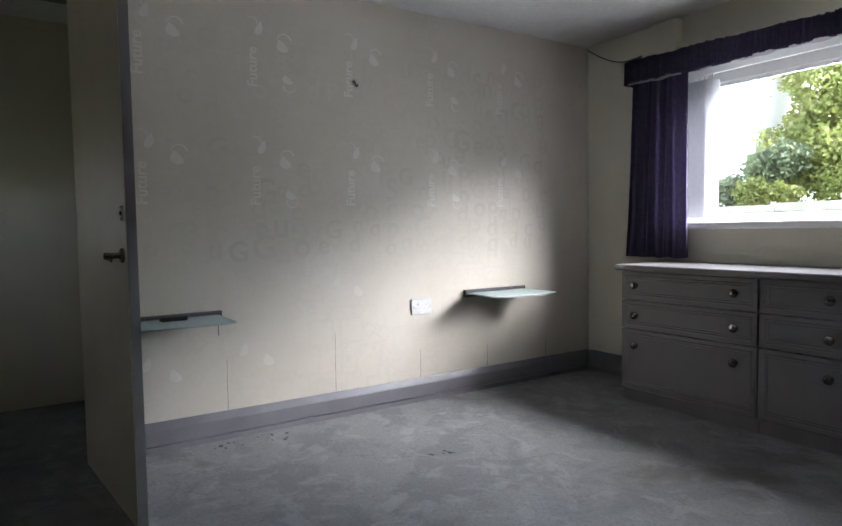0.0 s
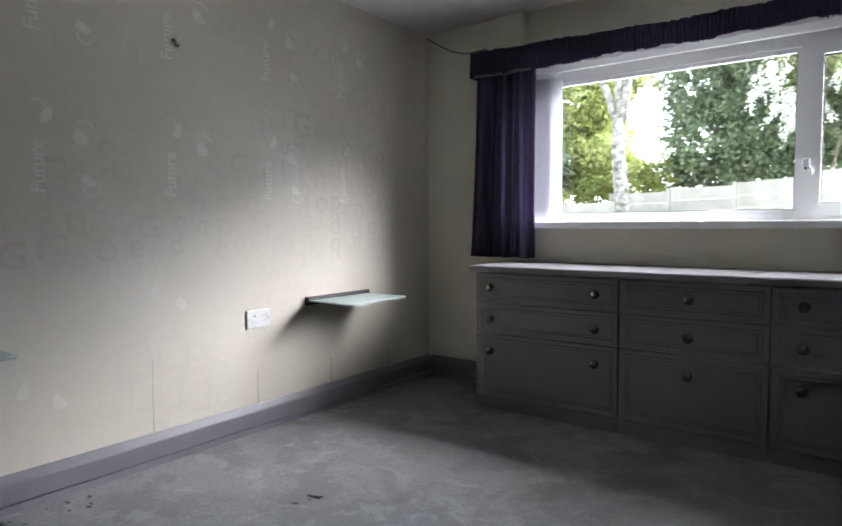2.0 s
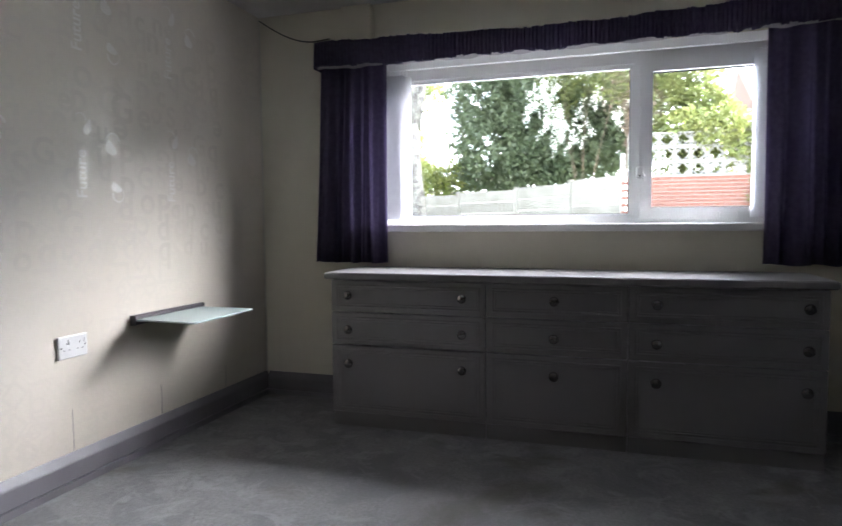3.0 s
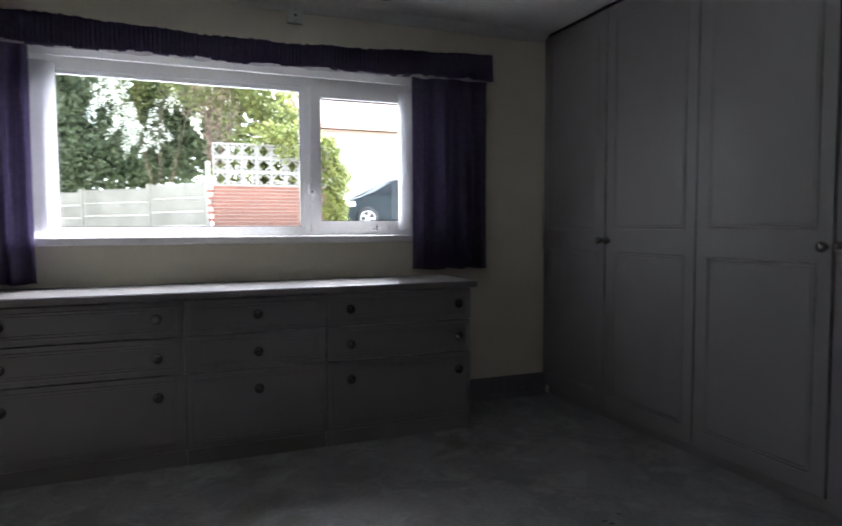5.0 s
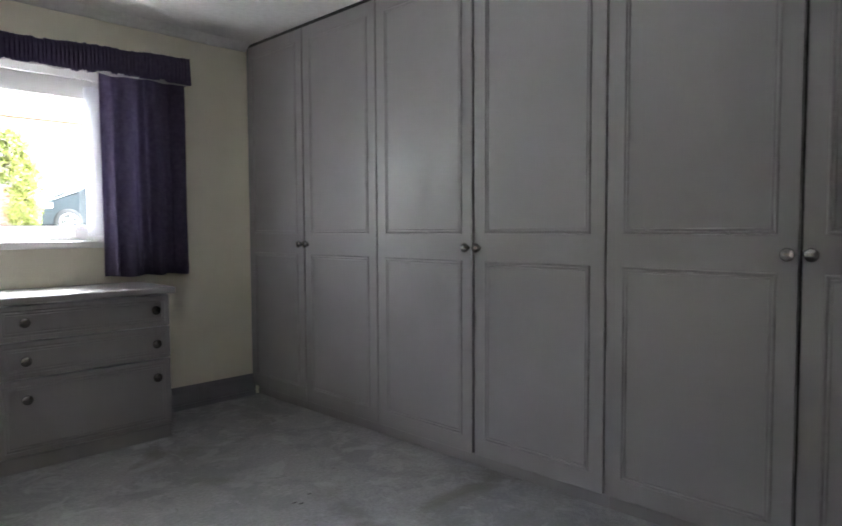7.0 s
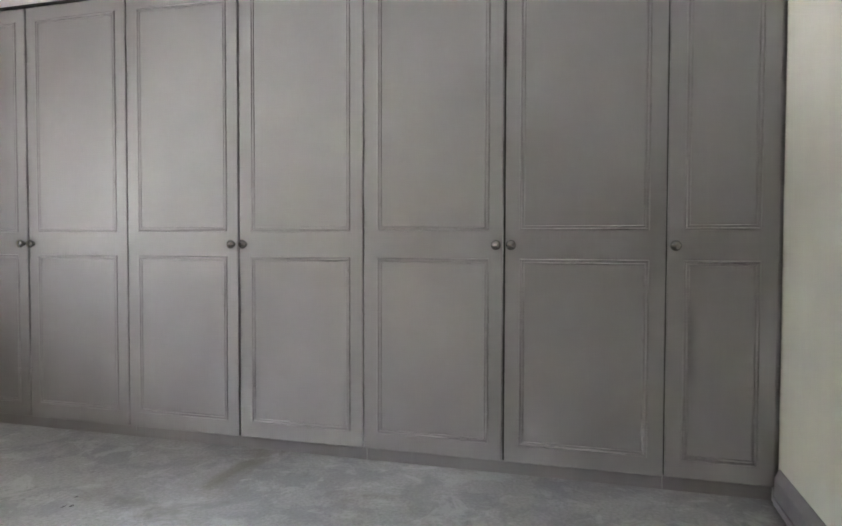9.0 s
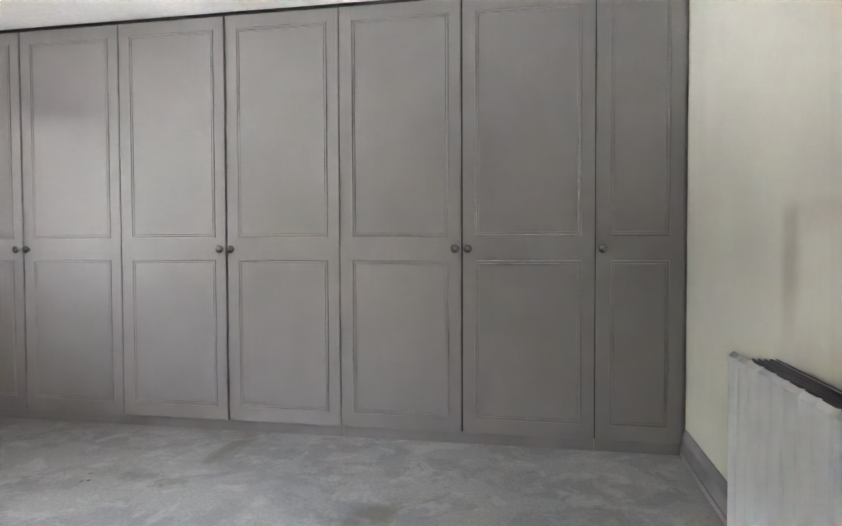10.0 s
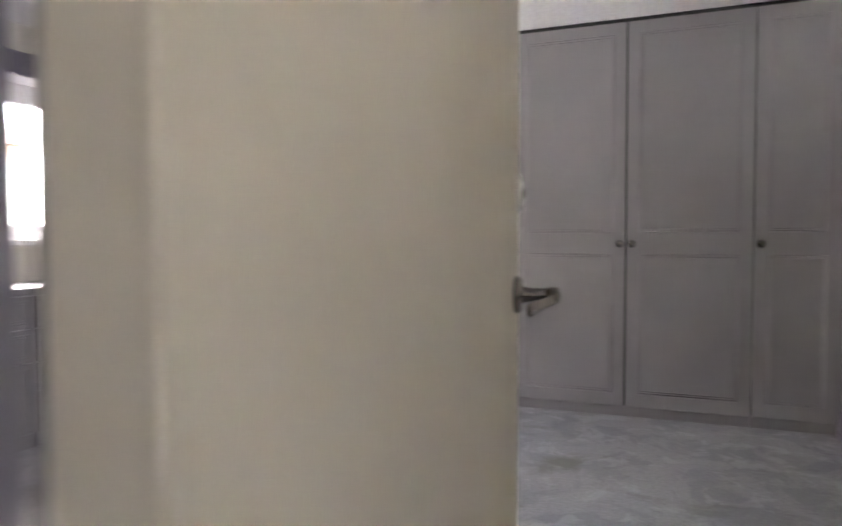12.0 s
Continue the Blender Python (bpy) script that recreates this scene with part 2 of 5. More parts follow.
def stained_wall():
    """Pale wall with grey scorch marks in two upright smears where something hung above the heater."""
    m = shade("pale_scorched_emulsion", (0.6, 0.59, 0.535), (0.565, 0.555, 0.5), 3, 5, 0.65, bump=0.2, bump_scale=90, big=(0.535, 0.52, 0.465), big_scale=0.9)
    nt = m.node_tree
    b = nt.nodes["Principled BSDF"]
    sep = nt.nodes.new("ShaderNodeSeparateXYZ")
    co = nt.nodes.new("ShaderNodeTexCoord")
    wob = nt.nodes.new("ShaderNodeTexNoise")
    wob.inputs["Scale"].default_value = 6
    nt.links.new(co.outputs["Object"], wob.inputs["Vector"])
    nt.links.new(co.outputs["Object"], sep.inputs[0])

    def ramp(v, a, c):
        r = nt.nodes.new("ShaderNodeMapRange")
        r.interpolation_type = "SMOOTHSTEP"
        r.inputs[1].default_value, r.inputs[2].default_value = a, c
        nt.links.new(v, r.inputs[0])
        return r.outputs[0]

    x, z = sep.outputs[0], sep.outputs[2]
    tall = node_math(nt, "MULTIPLY", ramp(z, 1.24, 1.15), ramp(z, 0.7, 1.02))
    one = node_math(nt, "MULTIPLY", ramp(x, 2.45, 2.54), ramp(x, 2.66, 2.58))
    two = node_math(nt, "MULTIPLY", ramp(x, 1.94, 2.07), ramp(x, 2.27, 2.14))
    thin = node_math(nt, "MULTIPLY", node_math(nt, "MULTIPLY", ramp(x, 2.0, 2.05), ramp(x, 2.66, 2.6)), node_math(nt, "MULTIPLY", ramp(z, 1.22, 1.18), ramp(z, 1.09, 1.16)))
    mask = node_math(nt, "MAXIMUM", node_math(nt, "MULTIPLY", node_math(nt, "MAXIMUM", one, two), tall), node_math(nt, "MULTIPLY", thin, 0.4))
    low = node_math(nt, "MULTIPLY", node_math(nt, "MULTIPLY", ramp(x, 1.7, 1.95), ramp(x, 2.6, 2.4)), node_math(nt, "MULTIPLY", ramp(z, 0.95, 0.78), 0.6))
    mask = node_math(nt, "MULTIPLY", node_math(nt, "MAXIMUM", mask, low), node_math(nt, "ADD", wob.outputs["Fac"], 0.1))
    mix = nt.nodes.new("ShaderNodeMix")
    mix.data_type = "RGBA"
    old = b.inputs["Base Color"].links[0].from_socket
    nt.links.new(mask, mix.inputs[0])
    nt.links.new(old, mix.inputs[6])
    mix.inputs[7].default_value = (0.36, 0.33, 0.28, 1)
    nt.links.new(mix.outputs[2], b.inputs["Base Color"])
    return m


def let_light_through(m, share=0.4):
    """Thin leaves pass part of the light that falls on their far side."""
    nt = m.node_tree
    b = nt.nodes["Principled BSDF"]
    tr, mx = nt.nodes.new("ShaderNodeBsdfTranslucent"), nt.nodes.new("ShaderNodeMixShader")
    nt.links.new(b.inputs["Base Color"].links[0].from_socket, tr.inputs[0])
    mx.inputs[0].default_value = share
    nt.links.new(b.outputs[0], mx.inputs[1])
    nt.links.new(tr.outputs[0], mx.inputs[2])
    nt.links.new(mx.outputs[0], nt.nodes["Material Output"].inputs[0])


for leaf_mat in (LEAFDARK, LEAFMID, LEAFGOLD, BLOSSOM):
    let_light_through(leaf_mat)
let_light_through(PURPLE, 0.12)
let_light_through(BLIND, 0.55)
WALLPAPER = patterned_paper()
STAINED = stained_wall()
CARPET = worn_carpet()
GREYCEIL = corner_grey_ceiling()
MOTIF = shade("pearly_white_print", (0.67, 0.645, 0.595), (0.64, 0.61, 0.55), 9, 3, 0.38, metal=0.25, spec=0.8)
FADEDLEAF = shade("worn_leaf_print", (0.635, 0.6, 0.535), (0.61, 0.57, 0.5), 9, 3, 0.45)
FADEDINK = shade("faded_letter_print", (0.547, 0.502, 0.43), (0.57, 0.524, 0.447), 6, 4, 0.6, vary=0.05)


# mesh helpers
def box(bm, x0, x1, y0, y1, z0, z1, m=None):
    vs = [bm.verts.new(p) for p in ((x0, y0, z0), (x1, y0, z0), (x1, y1, z0), (x0, y1, z0), (x0, y0, z1), (x1, y0, z1), (x1, y1, z1), (x0, y1, z1))]
    for f in ((3, 2, 1, 0), (4, 5, 6, 7), (0, 1, 5, 4), (1, 2, 6, 5), (2, 3, 7, 6), (3, 0, 4, 7)):
        bm.faces.new([vs[i] for i in f])
    if m:
        bmesh.ops.transform(bm, matrix=m, verts=vs)
    return vs


def bevelled(bm, width, segments=2):
    bmesh.ops.bevel(bm, geom=bm.edges[:], offset=width, segments=segments, affect="EDGES", profile=0.5, clamp_overlap=True)
    return bm


def rbox(x0, x1, y0, y1, z0, z1, width=0.003, segments=2):
    bm = bmesh.new()
    box(bm, x0, x1, y0, y1, z0, z1)
    return bevelled(bm, width, segments)


def lathe(bm, profile, m=None, steps=20):
    """A turned body about z: profile rows are radius and height."""
    rings = []
    for r, z in profile:
        rings.append([bm.verts.new((r * math.cos(a), r * math.sin(a), z)) for a in (2 * math.pi * i / steps for i in range(steps))])
    for a, b in zip(rings, rings[1:]):
        for i in range(steps):
            bm.faces.new((a[i], a[(i + 1) % steps], b[(i + 1) % steps], b[i]))
    bm.faces.new(rings[0][::-1])
    bm.faces.new(rings[-1])
    if m:
        bmesh.ops.transform(bm, matrix=m, verts=[v for r in rings for v in r])
    return bm


def tube(bm, points, radius, steps=8, ends=None):
    """A round bar along points; ends gives the radius at the far end."""
    pts = [Vector(p) for p in points]
    rings = []
    for i, p in enumerate(pts):
        d = (pts[min(i + 1, len(pts) - 1)] - pts[max(i - 1, 0)]).normalized()
        side = d.cross(Vector((0, 0, 1)) if abs(d.z) < 0.95 else Vector((1, 0, 0))).normalized()
        up = side.cross(d)
        r = radius if ends is None else radius + (ends - radius) * i / (len(pts) - 1)
        rings.append([bm.verts.new(p + r * (math.cos(a) * side + math.sin(a) * up)) for a in (2 * math.pi * k / steps for k in range(steps))])
    for a, b in zip(rings, rings[1:]):
        for k in range(steps):
            bm.faces.new((a[k], a[(k + 1) % steps], b[(k + 1) % steps], b[k]))
    bm.faces.new(rings[0][::-1])
    bm.faces.new(rings[-1])
    return bm


def part(name, bm, material, parent=None, label="", smooth=False):
    """Links a bmesh as one mesh object under a thing or a part."""
    bmesh.ops.recalc_face_normals(bm, faces=bm.faces[:])
    me = bpy.data.meshes.new(name)
    bm.to_mesh(me)
    bm.free()
    me.materials.append(material)
    if smooth:
        me.polygons.foreach_set("use_smooth", [True] * len(me.polygons))
    ob = new(name, me)
    if parent:
        ob.parent = parent
    if label:
        ob["label"] = label
    return ob


def thing(name, x, y, z, label, category, group="", kind=""):
    ob = new(name)
    ob.empty_display_size = 0.1
    ob.location = (x, y, z)
    return tagged(ob, label, category, group, kind)


def flat(name, bm, material, label, kind="structure"):
    return tagged(part(name, bm, material), label, kind=kind)


# the room: west wall x=0, window wall y=0, wardrobe fronts x=3.845, south wall y=-4.475
EAST, SOUTH, HIGH = 4.47, -4.475, 2.4
WX0, WX1, WZ0, WZ1 = 0.66, 3.14, 1.085, 2.06
DY0, DY1, DZ = -4.215, -3.329, 2.17

bm = bmesh.new()
box(bm, -2.2, EAST + 0.1, SOUTH - 0.12, 0.27, -0.12, 0)
flat("floor", bm, CARPET, "worn stained grey-blue carpet laid wall to wall")
bm = bmesh.new()
box(bm, -2.2, EAST + 0.1, SOUTH - 0.12, 0.27, HIGH, HIGH + 0.15)
flat("ceiling", bm, GREYCEIL, "white textured ceiling, greyer near the corner")
bm = bmesh.new()
box(bm, 0, WX0, 0, 0.27, 0, HIGH)
box(bm, WX1, EAST, 0, 0.27, 0, HIGH)
box(bm, WX0, WX1, 0, 0.27, 0, WZ0 - 0.035)
box(bm, WX0, WX1, 0, 0.27, WZ1, HIGH)
flat("wall_north", bm, PLASTER, "cream painted wall around the wide window")
bm = bmesh.new()
box(bm, EAST, EAST + 0.1, SOUTH, 0.27, 0, HIGH)
flat("wall_east", bm, PLASTER, "cream wall behind the fitted wardrobes")
bm = bmesh.new()
box(bm, -0.12, EAST + 0.1, SOUTH - 0.12, SOUTH, 0, HIGH)
flat("wall_south", bm, STAINED, "pale cream wall with faint grey stains above the radiator")
bm = bmesh.new()
box(bm, -0.12, 0, DY1, 0.27, 0, HIGH)
box(bm, -0.12, 0, SOUTH, DY0, 0, HIGH)
box(bm, -0.12, 0, DY0, DY1, DZ, HIGH)
west = flat("wall_west", bm, WALLPAPER, "cream wallpaper with faint letter pattern and open seams")
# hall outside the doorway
# the south wall has an added, unseen opening that lets daylight onto the door
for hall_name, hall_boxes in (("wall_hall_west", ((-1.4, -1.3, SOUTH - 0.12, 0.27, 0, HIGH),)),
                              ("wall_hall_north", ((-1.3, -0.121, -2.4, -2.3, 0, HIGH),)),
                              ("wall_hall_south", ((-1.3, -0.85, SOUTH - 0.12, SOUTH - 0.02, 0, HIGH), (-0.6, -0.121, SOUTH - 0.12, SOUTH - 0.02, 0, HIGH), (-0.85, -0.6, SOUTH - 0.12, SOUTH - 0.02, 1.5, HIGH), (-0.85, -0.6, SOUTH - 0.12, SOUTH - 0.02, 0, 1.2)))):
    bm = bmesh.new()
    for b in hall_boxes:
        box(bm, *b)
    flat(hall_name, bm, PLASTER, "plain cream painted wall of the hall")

# door lining
bm = bmesh.new()
box(bm, -0.125, 0.004, DY1 - 0.022, DY1 + 0.003, 0, DZ)
box(bm, -0.125, 0.004, DY0 - 0.003, DY0 + 0.022, 0, DZ)
box(bm, -0.125, 0.004, DY0 + 0.022, DY1 - 0.022, DZ - 0.022, DZ + 0.003)
flat("door_lining", bm, TRIM, "mauve-grey painted timber door lining")


# skirting
def skirting(name, x0, y0, x1, y1, nx, ny):
    """A board with a rounded top and a lower bead, proud of the wall along n."""
    prof = [(0, 0), (0.024, 0), (0.024, 0.027), (0.021, 0.0295), (0.008, 0.03), (0.008, 0.036), (0.022, 0.0365), (0.022, 0.106), (0.02, 0.113), (0.007, 0.141), (0.003, 0.147), (0, 0.147)]
    bm = bmesh.new()
    a = [bm.verts.new((x0 + nx * d, y0 + ny * d, z)) for d, z in prof]
    b = [bm.verts.new((x1 + nx * d, y1 + ny * d, z)) for d, z in prof]
    for i in range(len(prof)):
        j = (i + 1) % len(prof)
        bm.faces.new((a[i], a[j], b[j], b[i]))
    bm.faces.new(a)
    bm.faces.new(b[::-1])
    return flat(name, bm, TRIM, "mauve-grey painted skirting board")


skirting("baseboard", 0.001, -3.352, 0.001, -0.001, 1, 0)
skirting("baseboard", 0.026, -0.001, 3.86, -0.001, 0, -1)
skirting("baseboard", 0.026, SOUTH + 0.001, 3.85, SOUTH + 0.001, 0, 1)

# window
win = tagged(thing("window_1", (WX0 + WX1) / 2, 0.16, WZ0, "wide white plastic window with a fixed pane and an opening casement", "window"), kind="structure")


def wpart(name, bm, mat, parent=win, label="", smooth=False):
    bmesh.ops.translate(bm, verts=bm.verts[:], vec=-Vector(win.location))
    return part(name, bm, mat, parent, label, smooth)


FY0, FY1 = 0.13, 0.2
MX0, MX1 = 2.258, 2.305
bm = bmesh.new()
box(bm, WX0, WX1, FY0, FY1, 1.085, 1.125)
box(bm, WX0, WX1, FY0, FY1, 1.965, WZ1)
box(bm, WX0, WX0 + 0.05, FY0, FY1, 1.125, 1.965)
box(bm, WX1 - 0.05, WX1, FY0, FY1, 1.125, 1.965)
box(bm, MX0, MX1, FY0, FY1, 1.125, 1.965)
wpart("window_frame", bm, UPVC)
bm = bmesh.new()
for x0, x1, z0, z1 in ((WX0 + 0.05, MX0, 1.125, 1.965),):
    box(bm, x0, x1, FY0 + 0.012, FY1 - 0.02, z0, z0 + 0.02)
    box(bm, x0, x1, FY0 + 0.012, FY1 - 0.02, z1 - 0.02, z1)
    box(bm, x0, x0 + 0.02, FY0 + 0.012, FY1 - 0.02, z0 + 0.02, z1 - 0.02)
    box(bm, x1 - 0.02, x1, FY0 + 0.012, FY1 - 0.02, z0 + 0.02, z1 - 0.02)
wpart("glazing_bead", bm, UPVC)
bm = bmesh.new()
SX0, SX1, SZ0, SZ1 = MX1 - 0.012, WX1 - 0.038, 1.115, 1.972
w = 0.062
box(bm, SX0, SX1, FY0 - 0.022, FY0 - 0.003, SZ0, SZ0 + w)
box(bm, SX0, SX1, FY0 - 0.022, FY0 - 0.003, SZ1 - w, SZ1)
box(bm, SX0, SX0 + w, FY0 - 0.022, FY0 - 0.003, SZ0 + w, SZ1 - w)
box(bm, SX1 - w, SX1, FY0 - 0.022, FY0 - 0.003, SZ0 + w, SZ1 - w)
box(bm, SX0 + 0.02, SX1 - 0.02, FY0, FY0 + 0.05, SZ0 + 0.02, SZ0 + w - 0.004)
box(bm, SX0 + 0.02, SX1 - 0.02, FY0, FY0 + 0.05, SZ1 - w + 0.004, SZ1 - 0.02)
box(bm, SX0 + 0.02, SX0 + w - 0.004, FY0, FY0 + 0.05, SZ0 + w, SZ1 - w)
box(bm, SX1 - w + 0.004, SX1 - 0.02, FY0, FY0 + 0.05, SZ0 + w, SZ1 - w)
sash = wpart("casement", bm, UPVC, label="white opening casement")
for x0, x1, z0, z1 in ((WX0 + 0.06, MX0 - 0.01, 1.135, 1.955), (SX0 + w - 0.01, SX1 - w + 0.01, SZ0 + w - 0.01, SZ1 - w + 0.01)):
    bm = bmesh.new()
    box(bm, x0, x1, 0.158, 0.164, z0, z1)
    pane = wpart("pane", bm, PANE)
    pane.visible_shadow = False
    # thin black strips draw the shadow line at the edge of the glass
    bm = bmesh.new()
    g = 0.013
    box(bm, x0 + 0.006, x1 - 0.006, 0.15, 0.157, z1 - g, z1 - 0.006)
    box(bm, x0 + 0.006, x1 - 0.006, 0.15, 0.157, z0 + 0.006, z0 + g)
    box(bm, x0 + 0.006, x0 + g, 0.15, 0.157, z0 + g, z1 - g)
    box(bm, x1 - g, x1 - 0.006, 0.15, 0.157, z0 + g, z1 - g)
    wpart("pane_shadow_line", bm, BLACK, label="black strip standing in for the shadow line round the glass")
bm = rbox(MX1 - 0.03, MX1 + 0.005, FY0 - 0.05, FY0 - 0.024, 1.335, 1.4, 0.006)
hb = wpart("window_handle", bm, UPVC, label="white casement latch")
bm = bmesh.new()
tube(bm, [(MX1 + 0.0, FY0 - 0.045, 1.36), (MX1 + 0.012, FY0 - 0.048, 1.345), (MX1 + 0.014, FY0 - 0.048, 1.32)], 0.007)
wpart("latch_lever", bm, UPVC)
bm = bmesh.new()
lathe(bm, [(0.005, 0), (0.005, 0.002)], Matrix.Translation((MX1 - 0.012, FY0 - 0.05, 1.35)) @ Matrix.Rotation(radians(90), 4, "X"), 12)
wpart("keyhole", bm, BLACK, hb, "dark keyhole of the latch")
bm = bmesh.new()
box(bm, 2.68, 2.9, FY0 - 0.034, FY0 - 0.024, 1.126, 1.138)
for x in (2.7, 2.78, 2.86):
    box(bm, x, x + 0.02, FY0 - 0.04, FY0 - 0.024, 1.12, 1.15)
wpart("window_stay", bm, UPVC, label="white casement stay")
bm = rbox(WX0 - 0.05, WX1 + 0.05, -0.045, 0.0, 1.05, 1.092, 0.008)
box(bm, WX0 + 0.001, WX1 - 0.001, -0.002, 0.129, 1.052, 1.086)
wpart("window_sill", bm, GLOSSWHITE, label="white gloss painted sill board")
bm = bmesh.new()
box(bm, WX0 + 0.003, WX1 - 0.003, 0.035, 0.08, WZ1 - 0.045, WZ1 - 0.004)
box(bm, WX0 + 0.003, WX1 - 0.003, 0.03, 0.034, WZ1 - 0.05, WZ1 - 0.004)
tagged(part("blind_track", bm, UPVC), "white vertical blind headrail under the lintel", "blind track")


def vertical_blind(x0, count, step, turn):
    """A bunch of drawn-back fabric vanes hanging from the headrail."""
    ob = thing("vertical_blind", x0, 0.058, 1.1, "white fabric vertical blind drawn back in a bunch", "blind", "drawn back blinds")
    for i in range(count):
        bm = bmesh.new()
        n = 4
        rows = []
        for z in (0.02, 0.88):
            rows.append([bm.verts.new((i * step + (k / n - 0.5) * 0.089 * math.sin(turn), (k / n - 0.5) * 0.089 * math.cos(turn) + 0.004 * math.sin(k * 0.8), z)) for k in range(n + 1)])
        for k in range(n):
            bm.faces.new((rows[0][k], rows[0][k + 1], rows[1][k + 1], rows[1][k]))
        bmesh.ops.solidify(bm, geom=bm.faces[:], thickness=0.0009)
        part("vane", bm, BLIND, ob)
        bm = bmesh.new()
        box(bm, i * step - 0.004, i * step + 0.004, -0.004, 0.004, 0.875, 0.918)
        part("hanger", bm, UPVC, ob)
    return ob


vertical_blind(0.74, 12, 0.02, radians(28))
vertical_blind(2.868, 8, 0.018, radians(-35))


# curtains
def curtain(x0t, x1t, x0b, x1b, zt, zb, folds, seed, label):
    rnd = random.Random(seed)
    bm = bmesh.new()
    nu, nv = folds * 14, 16
    ph = [rnd.uniform(-0.7, 0.7) for _ in range(folds + 1)]
    am = [rnd.uniform(0.55, 1.2) for _ in range(folds + 1)]
    rows = []
    for j in range(nv + 1):
        v = j / nv
        row = []
        for i in range(nu + 1):
            u = i / nu
            k = folds * min(1, max(0, u + 0.035 * math.sin(7.3 * u + seed) + 0.018 * math.sin(19 * u + 2 * seed)))
            a = am[int(min(k, folds))] * (0.017 + 0.018 * v)
            uu = u + 0.012 * math.sin(3.1 * v + 9 * u) * v
            x = (x0t + (x1t - x0t) * uu) * (1 - v) + (x0b + (x1b - x0b) * uu) * v
            y = -0.085 + a * math.sin(2 * math.pi * k + ph[int(min(k, folds))] * v) + 0.008 * math.sin(23 * u + 2 * v)
            row.append(bm.verts.new((x, y, zt + (zb - zt) * v + (0.004 * math.sin(k * 3) if j == nv else 0))))
        rows.append(row)
    for a, b in zip(rows, rows[1:]):
        for i in range(nu):
            bm.faces.new((a[i], a[i + 1], b[i + 1], b[i]))
    bmesh.ops.solidify(bm, geom=bm.faces[:], thickness=0.003)
    ob = part("curtain", bm, PURPLE, smooth=True)
    return tagged(ob, label, "curtain", "curtains of the window")


curtain(0.475, 0.9, 0.42, 0.905, 2.1, 0.868, 7, 3, "dark purple gathered curtain hanging beside the window")
curtain(2.87, 3.36, 2.875, 3.375, 2.1, 0.882, 6, 8, "dark purple gathered curtain hanging beside the window")

# pelmet: gathered cloth on a board, sagging along its length
pel = thing("pelmet", 1.91, -0.09, 2.1, "dark purple gathered curtain pelmet sagging above the window", "pelmet")
rnd = random.Random(5)
bm = bmesh.new()
X0, X1 = 0.468, 3.365
n = 960
rows = [[], [], [], [], []]
jit = [rnd.uniform(-1, 1) for _ in range(n + 2)]
for i in range(n + 1):
    u = i / n
    x = X0 + (X1 - X0) * u
    top = 2.155 + 0.02 * u + 0.012 * math.sin(u * 7 + 1) - 0.018 * math.sin(math.pi * u) + 0.004 * math.sin(u * 41) + 0.004 * jit[i // 7]
    bot = 2.008 + 0.02 * u - 0.012 * math.sin(math.pi * u) + 0.006 * math.sin(u * 23) + 0.004 * math.sin(u * 61 + 1) + 0.006 * jit[i // 13]
    g = 0.0075 * math.sin(i * 2 * math.pi / 7 + jit[i // 7] * 0.9)
    for k, (v, d) in enumerate(((0, -0.012), (0.12, 0.003), (0.5, 0.006), (0.86, 0.0), (1, 0.012))):
        rows[k].append(bm.verts.new((x - 1.91, -0.16 - d - g * (0.6 + 0.6 * v) + 0.09, top + (bot - top) * v - 2.1)))
for a, b in zip(rows, rows[1:]):
    for i in range(n):
        bm.faces.new((a[i], a[i + 1], b[i + 1], b[i]))
bmesh.ops.solidify(bm, geom=bm.faces[:], thickness=0.003)
part("valance", bm, PURPLE, pel, smooth=True)
for sx in (X0, X1):
    bm = bmesh.new()
    rows = []
    for j in range(5):
        v = j / 4
        rows.append([bm.verts.new((sx - 1.91 + 0.004 * math.sin(k * 2.0) + 0.006 * v * (1 if sx > 2 else -1), -0.165 + 0.155 * k / 16 + 0.09, (2.16 - 0.15 * v if sx < 2 else 2.19 - 0.155 * v) - 2.1)) for k in range(17)])
    for a, b in zip(rows, rows[1:]):
        for k in range(16):
            bm.faces.new((a[k], a[k + 1], b[k + 1], b[k]))
    bmesh.ops.solidify(bm, geom=bm.faces[:], thickness=0.003)
    part("valance_return", bm, PURPLE, pel, smooth=True)
bm = bmesh.new()
rows = [[], []]
for i in range(161):
    x = X0 + 0.01 + (X1 - X0 - 0.02) * i / 160
    u = i / 160
    bot = 2.006 + 0.02 * u - 0.012 * math.sin(math.pi * u) + 0.004 * math.sin(u * 57) + 0.003 * math.sin(u * 131)
    for k, z in enumerate((2.095, bot)):
        rows[k].append(bm.verts.new((x - 1.91, -0.142 + 0.09 + 0.003 * math.sin(i * 0.9), z - 2.1)))
for i in range(160):
    bm.faces.new((rows[0][i], rows[0][i + 1], rows[1][i + 1], rows[1][i]))
bmesh.ops.solidify(bm, geom=bm.faces[:], thickness=0.0015)
part("lining", bm, LINING, pel, "pale lining showing below the hem")
bm = bmesh.new()
box(bm, X0 + 0.01 - 1.91, X1 - 0.01 - 1.91, -0.055, 0.088, 0.0, 0.018)
part("pelmet_board", bm, GLOSSWHITE, pel)


